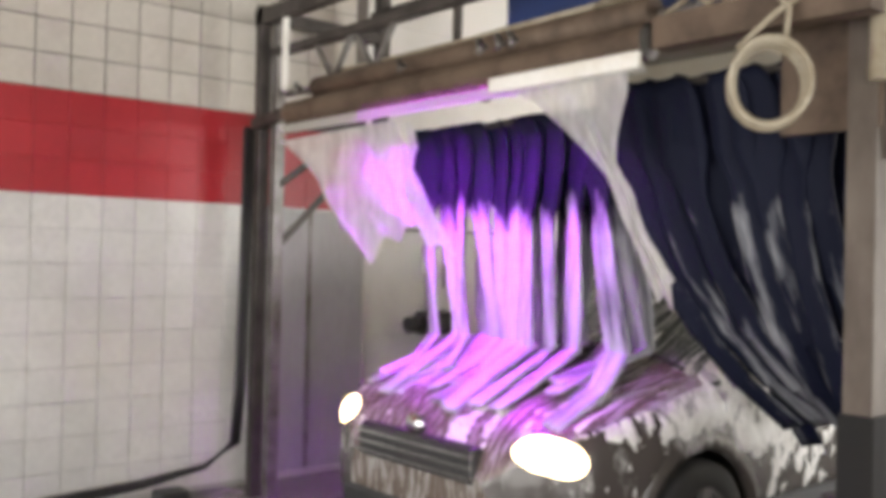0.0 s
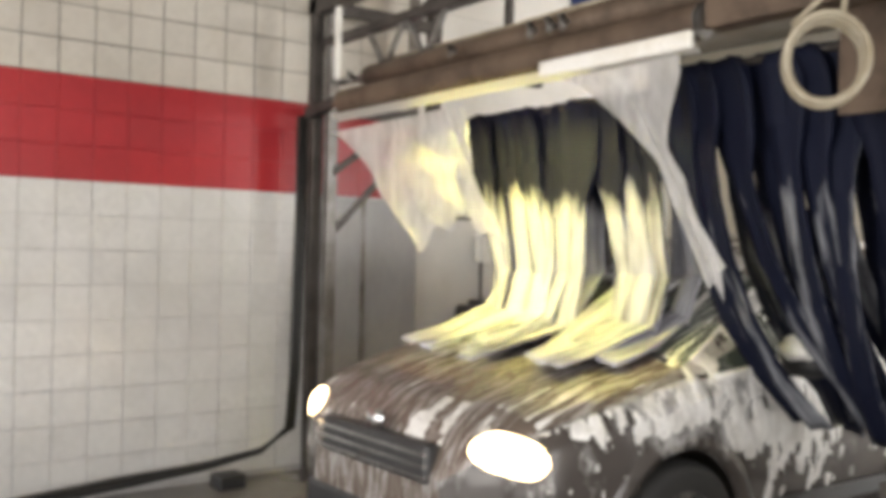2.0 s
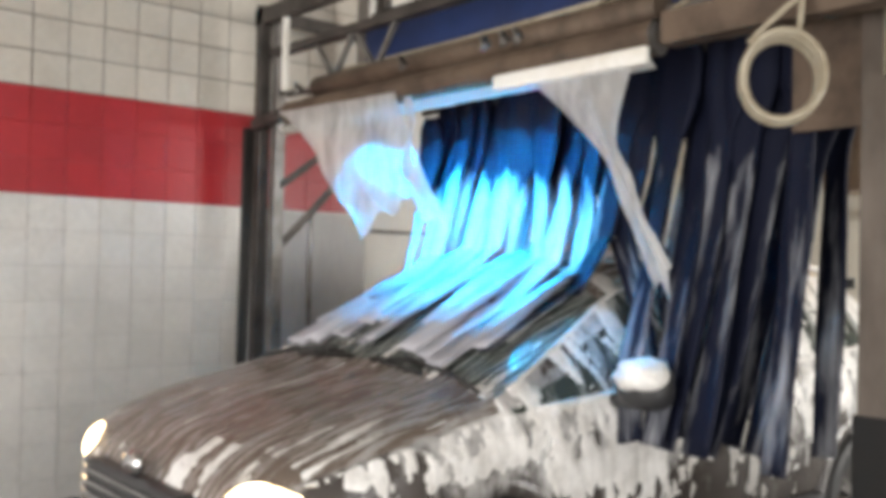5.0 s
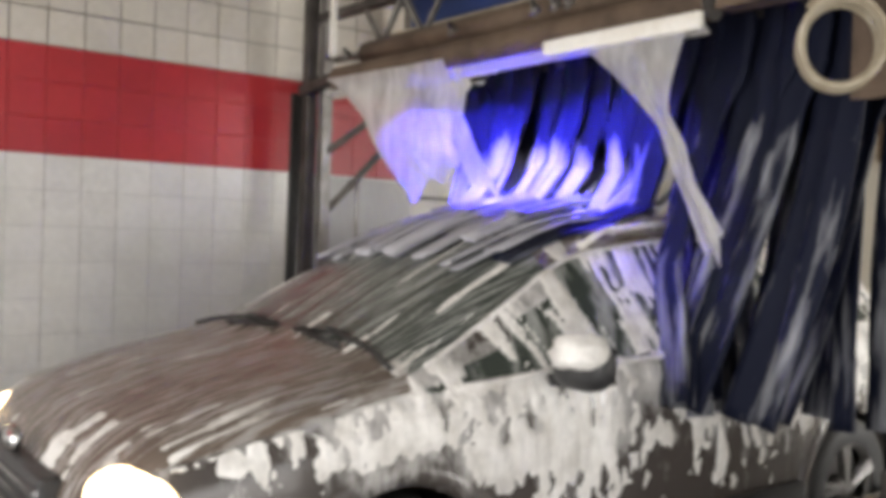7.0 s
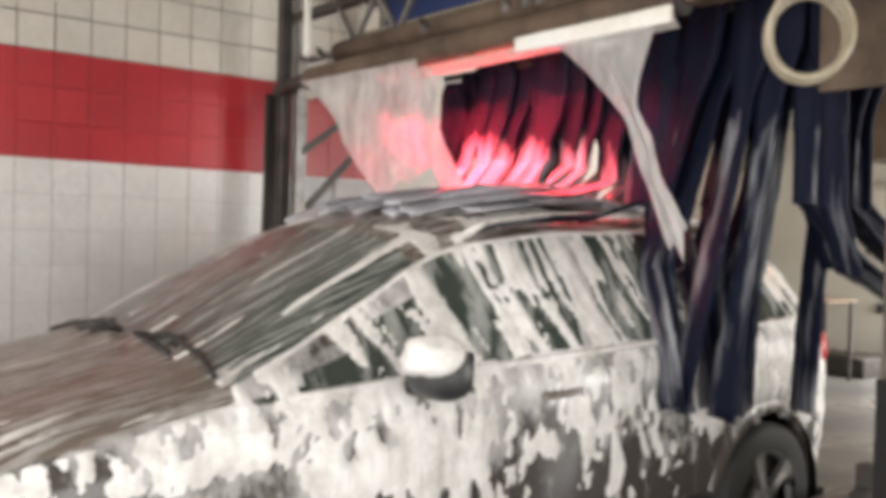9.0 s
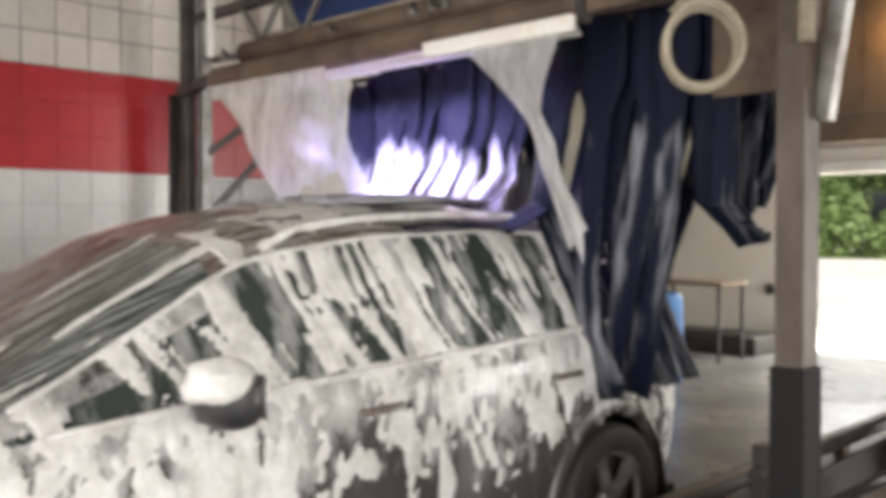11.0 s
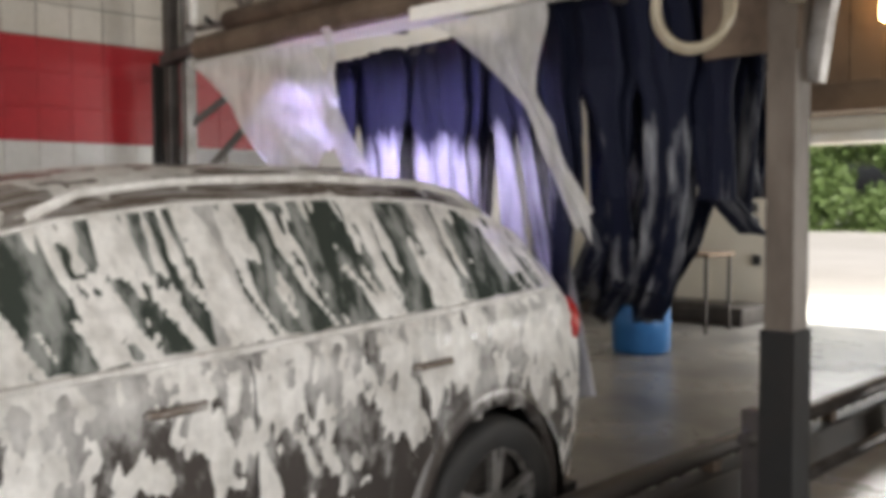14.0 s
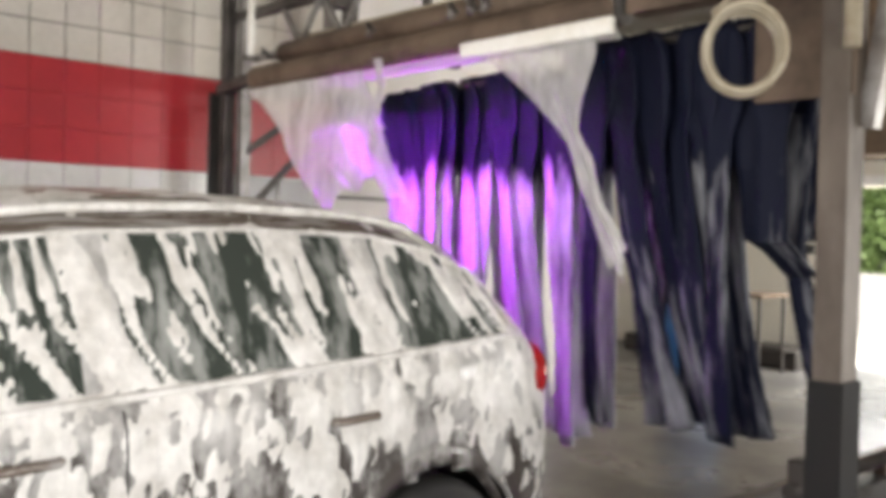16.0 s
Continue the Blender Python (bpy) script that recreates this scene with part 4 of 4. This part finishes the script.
def build_fittings():
    # coil of cream hose on the arch
    coil = thing("hose_coil", "coiled cream plastic hose hung on the arch", "hose", (-1.585, 2.74, 2.125))
    coil.rotation_euler = (0, 0, radians(32))
    for k in range(4):
        r, dz = 0.122 - 0.008 * (k % 2), random.uniform(-0.008, 0.008)
        pts = [(r * math.cos(a) + dz, 0.02 * k - 0.03 + 0.01 * math.sin(2 * a), 1.16 * r * math.sin(a) + dz) for a in np.linspace(0, math.tau, 40)[:-1]]
        tubepart("loop", pts, 0.011, M["hose"], coil, closed=True)
    tubepart("loose_end", [(0.05, 0, 0.15), (0.06, 0.02, 0.25), (-0.02, 0.05, 0.36), (-0.2, 0.1, 0.42), (-0.42, 0.15, 0.40)], 0.010, M["hose"], coil)
    tubepart("loose_end", [(-0.10, 0, 0.12), (0.02, 0.02, 0.24), (0.1, 0.05, 0.3), (0.3, 0.1, 0.33)], 0.010, M["hose"], coil)
    # hoses over the beam
    for k, pts in enumerate((((-2.5, 2.92, 2.56), (-2.2, 2.86, 2.7), (-1.9, 2.86, 2.475), (-1.6, 2.86, 2.62), (-1.36, 2.95, 2.9), (-1.40, 3.05, 3.2)), ((-2.1, 2.88, 2.47), (-1.95, 2.86, 2.53), (-1.8, 2.88, 2.47)), ((-2.3, 2.92, 2.56), (-2.0, 2.84, 2.6), (-1.7, 2.85, 2.475), (-1.35, 2.88, 2.47)))):
        ob = tubepart("air_hose", [Vector(p) for p in pts], 0.012, M["hose"])
        tagged(ob, "loose cream air hose lying over the arch beam", "hose", "hoses on the arch")
    # black hoses up the post and along the foot of the tiled wall
    for k, o in enumerate((0.0, 0.035)):
        pts = [(-5.32, 2.88 + o, 2.35), (-5.33, 2.88 + o, 1.6), (-5.32, 2.86 + o, 0.7), (-5.33, 2.84 + o, 0.34), (-5.38, 2.68, 0.2), (-5.4, 2.3, 0.13 + o * 0.5), (-5.4, 1.8, 0.09 + o), (-5.38, 1.2, 0.05 + o), (-5.3, 0.6, 0.03), (-5.2, -0.6, 0.025)]
        ob = tubepart("black_hose", pts, 0.02, M["rubber"])
        tagged(ob, "black rubber hose running down the post and along the wall", "hose", "black hoses at the wall")
    for k, (y, z) in enumerate(((2.45, 0.07), (1.45, 0.05))):
        ob = boxpart("hose_clamp", (-5.44, y - 0.09, 0.0, -5.28, y + 0.09, z + 0.02), M["box_dark"], bevel=0.015)
        tagged(ob, "black hose clamp block on the floor", "clamp", "hose clamps")
    # boxes and conduits on the recessed wall
    ob = thing("junction_box", "white electrical junction box on the panel wall", "electrical box")
    boxpart("box", (-5.618, 4.58, 1.42, -5.53, 4.72, 1.62), M["white_plastic"], ob, bevel=0.01)
    boxpart("lid", (-5.53, 4.595, 1.435, -5.522, 4.705, 1.605), M["white_plastic"], ob, bevel=0.003)
    ob = thing("pump_motor", "black pump motor box on the panel wall", "motor")
    boxpart("body", (-5.618, 4.52, 0.95, -5.42, 4.78, 1.13), M["box_dark"], ob, bevel=0.025)
    tubepart("shaft_cover", [(-5.52, 4.38, 1.03), (-5.52, 4.52, 1.03)], 0.06, M["box_dark"], ob, sides=14)
    for z, y0, y1 in ((1.75, 4.05, 5.4), (0.62, 4.05, 5.6)):
        tagged(tubepart("conduit", [(-5.607, y0, z), (-5.607, y1, z)], 0.012, M["steel"]), "thin steel conduit on the panel wall", "conduit", "conduits")
    tagged(tubepart("conduit", [(-5.607, 4.65, 1.13), (-5.607, 4.65, 1.42)], 0.012, M["steel"]), "thin steel conduit on the panel wall", "conduit", "conduits")
    tagged(tubepart("cable", [(-5.607, 4.72, 1.60), (-5.60, 4.78, 1.8), (-5.60, 4.82, 1.6), (-5.60, 4.80, 1.3)], 0.008, M["rubber"]), "black cable looping from the junction box", "cable")
    # blue drum
    dr = thing("plastic_drum", "blue plastic drum standing on the wet floor", "drum", (-5.05, 7.95, 0))
    bm = bmesh.new()
    prof = ((0.0, 0.0), (0.26, 0.0), (0.285, 0.03), (0.285, 0.27), (0.295, 0.30), (0.285, 0.33), (0.285, 0.56), (0.295, 0.59), (0.285, 0.62), (0.28, 0.82), (0.25, 0.87), (0.24, 0.88), (0.232, 0.865), (0.232, 0.84))
    rows = [[bm.verts.new((r * math.cos(a * math.tau / 32), r * math.sin(a * math.tau / 32), z)) for r, z in prof] for a in range(32)]
    for a in range(32):
        for k in range(len(prof) - 1):
            bm.faces.new((rows[a][k], rows[a][k + 1], rows[(a + 1) % 32][k + 1], rows[(a + 1) % 32][k])).smooth = True
    bmesh.ops.remove_doubles(bm, verts=bm.verts[:], dist=0.0005)
    part("barrel", bm, M["blue_plastic"], dr)
    tubepart("lid", [(0, 0, 0.842), (0, 0, 0.862)], 0.230, M["blue_plastic"], dr, "recessed blue plastic lid", 32)
    for x in (-0.15, 0.15):
        tubepart("bung", [(x, 0, 0.862), (x, 0, 0.878)], 0.032, M["box_dark"], dr, "black screw bung", 14)
    # table by the far wall
    tb = thing("work_table", "old wooden work table with thin steel legs", "table", (-5.6, 9.7, 0))
    boxpart("tabletop", (-0.5, -0.32, 0.86, 0.5, 0.32, 0.90), M["wood"], tb, bevel=0.005)
    for x in (-0.45, 0.45):
        for y in (-0.27, 0.27):
            boxpart("leg", (x - 0.015, y - 0.015, 0, x + 0.015, y + 0.015, 0.86), M["dark_steel"], tb)
    for y in (-0.27, 0.27):
        boxpart("stretcher", (-0.45, y - 0.012, 0.25, 0.45, y + 0.012, 0.28), M["dark_steel"], tb)
    tagged(boxpart("low_platform", (-7.5, 10.2, 0, -5.1, 10.95, 0.22), M["dark_steel"], bevel=0.02), "low dark platform along the cream wall", "platform")
    # small switches on the cream wall
    for k, (x, z) in enumerate(((-5.55, 1.75), (-5.45, 1.45), (-5.35, 1.40), (-5.3, 0.75))):
        tagged(boxpart("wall_switch", (x - 0.05, 10.96, z - 0.06, x + 0.05, 10.998, z + 0.06), M["box_dark"], bevel=0.006), "small dark switch box on the cream wall", "switch", "switches on the cream wall")
    # guide rails of the conveyor
    gd = thing("guide_rail", "dark steel wheel guide rail bolted beside the lane", "guide rail")
    bm = bmesh.new()
    bm_tube(bm, [(-2.19, -3.9, 0.30), (-2.19, 10.5, 0.30)], 0.05, 12)
    part("rail", bm, M["black_rail"], gd)
    boxpart("kerb", (-2.255, -3.9, 0, -2.115, 10.5, 0.2), M["black_rail"], gd, bevel=0.01)
    for k in range(10):
        boxpart("stanchion", (-2.22, -3.0 + k * 1.4, 0.19, -2.16, -2.93 + k * 1.4, 0.27), M["rust"], gd)
    g2 = thing("guard_rail", "low rusty guard rail beside the lane", "guard rail")
    for z in (0.28, 0.55):
        tubepart("rail", [(-1.72, 3.4, z), (-1.72, 7.4, z)], 0.03, M["dark_steel"], g2)
    for y in (3.5, 5.3, 7.3):
        boxpart("post", (-1.76, y - 0.04, 0, -1.68, y + 0.04, 0.66), M["dark_steel"], g2, bevel=0.006)
    tr = thing("conveyor_track", "steel conveyor track set in the floor", "conveyor")
    for x in (-2.66, -2.34):
        boxpart("track_bar", (x - 0.02, -3.9, 0.0, x + 0.02, 10.8, 0.03), M["steel"], tr)
    for k in range(40):
        boxpart("roller", (-2.64, 2.0 + k * 0.22, 0.002, -2.36, 2.09 + k * 0.22, 0.022), M["dark_steel"], tr)
    col = thing("equipment_column", "grimy grey steel equipment column beside the lane", "column")
    boxpart("shaft", (-2.02, 5.95, 0, -1.76, 6.2, 2.3), M["steel"], col, bevel=0.01)
    boxpart("cap", (-2.05, 5.92, 2.3, -1.73, 6.23, 2.34), M["dark_steel"], col, bevel=0.006)
    cb = thing("pump_cabinet", "rust-brown pump cabinet beside the lane", "cabinet")
    boxpart("body", (-1.35, 4.2, 0, -0.75, 4.9, 1.0), M["rust"], cb, bevel=0.015)
    boxpart("door", (-1.32, 4.185, 0.06, -0.78, 4.199, 0.95), M["rust"], cb, bevel=0.004)
    # solid brace of the right post
    b2 = thing("inclined_strut", "pale inclined steel strut beside the arch post", "strut")
    beampart("strut", (-1.36, 3.16, 1.9), (-1.10, 3.16, 3.6), 0.06, 0.06, M["steel"], b2)
    tubepart("pipe", [(-1.36, 3.02, 2.15), (-1.34, 3.02, 3.5)], 0.03, M["hose"], b2, "pale plastic pipe")
    # lamp on the bulkhead
    lp = thing("bulkhead_lamp", "glowing warm bulkhead lamp above the entrance", "lamp")
    boxpart("back_plate", (-3.6, 10.13, 3.28, -2.7, 10.168, 3.78), M["rust"], lp)
    boxpart("diffuser", (-3.55, 10.0, 3.32, -2.75, 10.13, 3.74), M["warm_lamp"], lp, "glowing warm diffuser", 0.03)


def build_trees():
    hedge_rng = random.Random(9)

    def leaves(name, blobs, count, size, parent=None):
        verts, faces = [], []
        for _ in range(count):
            c, r = blobs[hedge_rng.randrange(len(blobs))]
            d = Vector((hedge_rng.gauss(0, 1), hedge_rng.gauss(0, 1), hedge_rng.gauss(0, 1))).normalized() * hedge_rng.uniform(0.55, 1.05)
            p = Vector((c[0] + d.x * r[0], c[1] + d.y * r[1], max(0.05, c[2] + d.z * r[2])))
            a = Vector((hedge_rng.gauss(0, 1), hedge_rng.gauss(0, 1), hedge_rng.gauss(0, 1))).normalized() * size * hedge_rng.uniform(0.6, 1.3)
            b = a.cross(Vector((hedge_rng.gauss(0, 1), hedge_rng.gauss(0, 1), hedge_rng.gauss(0, 1)))).normalized() * size * 0.6
            k = len(verts)
            verts += [p - a, p + b, p + a, p - b]
            faces.append((k, k + 1, k + 2, k + 3))
        me = bpy.data.meshes.new(name)
        me.from_pydata(verts, [], faces)
        me.materials.append(M["foliage"])
        ob = new(name, me)
        ob.parent = parent
        return ob

    blobs = [((x + hedge_rng.uniform(-0.6, 0.6), 46 + hedge_rng.uniform(-1, 1.5), 0.5), (1.6, 1.4, hedge_rng.uniform(1.6, 3.2))) for x in np.arange(-40, 6, 1.0)]
    tagged(leaves("hedge", blobs, 16000, 0.26), "long green hedge beyond the sunlit yard", "hedge", kind="stuff")
    for k, (x, y, h) in enumerate(((-27, 52, 7.5), (-21, 50, 6.5), (-15, 53, 8.0), (-9, 51, 7.0))):
        tr = thing("tree", "leafy green tree beyond the yard", "tree", (x, y, -0.2), "trees beyond the yard")
        bm = bmesh.new()
        bm_tube(bm, [(0, 0, 0), (0.1, 0, h * 0.3), (0.0, 0.1, h * 0.7)], 0.28, 9, taper=0.4)
        for q in range(5):
            a = q * 1.25
            bm_tube(bm, [(0.05, 0.02, h * (0.3 + 0.07 * q)), (1.3 * math.cos(a), 1.3 * math.sin(a), h * (0.45 + 0.07 * q))], 0.1, 6, taper=0.4)
        part("trunk", bm, M["bark"], tr)
        bl = [((hedge_rng.uniform(-2.2, 2.2), hedge_rng.uniform(-2, 2), h * hedge_rng.uniform(0.22, 0.95)), (1.6, 1.4, 1.1)) for _ in range(18)]
        leaves("crown", bl, 6000, 0.26, tr)

shell = build_shell()
build_gantry()
drum = build_bar()
strips, rods, swing_panel = build_curtain()
films = build_films()
build_fittings()
build_trees()
car, wheels = build_car()


def car_y(t):
    ya, yb = [r[0] for r in CAR_Y], [r[1] for r in CAR_Y]
    return float(np.mean([np.interp(t + o, ya, yb) for o in (-0.6, -0.3, 0, 0.3, 0.6)]))


GRID_Q = np.linspace(-1.56, 2.74, 110)
GRID_X = np.linspace(0, 1.0, 26)


def top_grid():
    """Heights of the car's upper shell over its plan."""
    g = []
    for q in GRID_Q:
        ps = [car_point(float(q), v) for v in (7, 6.5, 6, 5.5, 5, 4.5, 4, 3)]
        g.append(np.interp(GRID_X, [p.x for p in ps], [p.z for p in ps], right=0.0))
    return np.array(g)


CAR_TOP = top_grid()


def top_at(q, dx):
    if not -1.56 < q < 2.74 or dx > 0.98:
        return 0.0
    return float(CAR_TOP[int((q + 1.56) / 4.30 * 109), int(dx * 25)])


def swing(t):
    """The carriage's rocking: 1 when it is up and thrown over, -1 when it is down."""
    return math.cos(math.tau * (t - 3.025) / 2.05)


def head_z(t):
    return TOP_Z + 0.06 * swing(t) - 0.03


def drape(x, y, t, ph, sp, spread, bank):
    """The joints of one strip at a time: a swaying fall, then along the car's top towards its nose."""
    inside = abs(x - CAR_X) < 0.70
    q = y - car_y(t)
    up, late = 0.5 + 0.5 * swing(t), swing(t - 0.12)
    lean = math.radians(5 * math.sin(3.02 * t + 0.8 * y) + 5 * math.sin(3.1 * t * sp + ph) - 6 * up)
    side = math.radians(-8 * late + 11 * spread * up + 9 * math.cos(2.2 * t * sp + ph))
    # the bank beside the car is drawn in over its flank and tail as these pass
    draw = 0.0
    if bank:
        draw = math.radians(44 if x < -1.86 else 8) * max(0, min(1, (t - 10.6) / 1.2)) * max(0, min(1, (14.6 - t) / 0.5)) * (0.9 - 0.2 * spread)
    # beside the car the tails are lifted back while its rear doors pass
    lift = 0.0 if inside else math.radians(34) * max(0, min(1, (t - 8.3) / 1.5)) * max(0, min(1, (14.6 - t) / 0.6))
    # on the down stroke the bank beside the car is flung up and away
    down = max(0.0, -swing(t - 0.10))
    if bank:
        lift += math.radians(92 if t > 6 else 45) * down ** 1.3
        side += math.radians(12) * down
    hitch = math.radians(168) * max(0, min(1, (t - 8.5) / 1.2)) if bank and x > -1.90 else 0.0
    free = 1 - hitch / math.radians(168)
    lift, side, draw, lean = lift * free, side * (0.15 + 0.85 * free), draw * free, lean * (0.4 + 0.6 * free)
    loose = max(0, min(1, (q - 1.7) / 0.7))
    # thrown up, the heads crowd into a rounded bunch
    p = Vector((x - 0.06 * spread * up, y, head_z(t) + up * (0.06 - 0.15 * spread ** 2) + 0.02 + 0.07 * bank))
    pts, n = [p.copy()], 5
    for k in range(SEGS):
        for i in range(n):
            f = (k + i / n) / SEGS
            a = lean * (0.4 + f) + lift * max(0, f - 0.3) * 1.5 + hitch * min(1, max(0, f - 0.48 - 0.05 * math.sin(ph)) * 9)
            b = side * (0.3 + f) - draw * min(1.0, max(0.0, f - 0.32) * 2.2)
            d = Vector((math.sin(b), math.sin(a), -math.cos(a)))
            nxt = p + d.normalized() * SEG / n
            if inside:
                qq = nxt.y - car_y(t)
                h = top_at(qq, abs(nxt.x - CAR_X))
                if h and nxt.z < h + 0.022:
                    g = top_at(qq - 0.12, abs(nxt.x - CAR_X)) - h
                    along = Vector((0.10 * math.sin(ph), -1, max(-1.2, g / 0.12))).normalized()
                    fall = Vector((0, 0.15, -1)).normalized()
                    nxt = p + (along * (1 - loose) + fall * loose).normalized() * SEG / n
                    if loose < 0.4:
                        nxt.z = max(nxt.z, top_at(nxt.y - car_y(t), abs(nxt.x - CAR_X)) + 0.018)
            else:
                if -1.5 < nxt.y - car_y(t) < 2.75 and abs(nxt.x - CAR_X) < 1.1:
                    lim = float(np.interp(nxt.z, (0.9, 1.05, 1.6, 1.72), (0.975, 0.92, 0.72, 0.0)))
                    if abs(nxt.x - CAR_X) < lim:
                        nxt.x = CAR_X + math.copysign(lim, x - CAR_X)
                nxt.x -= 0.022 * lift * f * (x > -2.2)
                nxt.z = max(nxt.z, 0.05)
            p = nxt
        pts.append(p.copy())
    return pts


def motions():
    ts = [0.5 * k for k in range(33)]
    walk(car, [(t, pose(CAR_X, car_y(t), 0)) for t in ts])
    for w in wheels:
        x, y, z = w.location
        walk(w, [(t, pose(x, y, z, math.degrees((4.21 - car_y(t)) / WR), 0, 0)) for t in ts])
    # colour drum: one seventh of a turn at each change
    rows = [(0.0, 0)]
    k = 0
    while PHASE + (k + 0.5) * STEP < 16:
        e = PHASE + (k + 0.5) * STEP + {2: -0.05, 36: 0.09, 40: 0.09}.get(k, 0.0)
        rows += [(e - 0.04, -k * 360 / 7), (e + 0.04, -(k + 1) * 360 / 7)]
        k += 1
    rows.append((16.0, -k * 360 / 7))
    walk(drum, [(t, pose(0, 0, 0, a, 0, 0)) for t, a in rows])
    # curtain: each strip falls to the car and is dragged forward along it, piece by piece
    quarter = [0.25 * k for k in range(65)]
    for rod, y in rods:
        walk(rod, [(t, pose(0, y, head_z(t))) for t in quarter])
    for chain, x, y, ph, sp, spread, bank in strips:
        rows = [[] for _ in chain]
        for t in quarter:
            pts = drape(x, y, t, ph, sp, spread, bank)
            for k, rw in enumerate(rows):
                d = (pts[k + 1] - pts[k]).normalized()
                ex = (Vector((1, 0, 0)) - d * d.x).normalized()
                ez = -d
                ey = ez.cross(ex)
                m = Matrix((ex, ey, ez)).transposed().to_4x4() @ Matrix.Rotation(0.25 * math.sin(1.7 * t * sp + ph + 0.6 * k), 4, "Z")
                m.translation = pts[k]
                rw.append((t, m))
        for ob, rw in zip(chain, rows):
            walk(ob, rw)
    walk(swing_panel, [(t, pose(-2.67 - 0.72 * math.cos(math.tau * (t - 2.85) / 2.06), 3.30, 2.77)) for t in quarter])
    for ob, seed in films:
        x, y, z = ob.location
        walk(ob, [(t, pose(x + 0.015 * math.sin(3 * t + seed), y, z, 5 + 4 * math.sin(2.6 * t + seed), 1.2 * math.sin(3.3 * t + 2 * seed), 0)) for t in quarter])


build_tiles(shell)
motions()
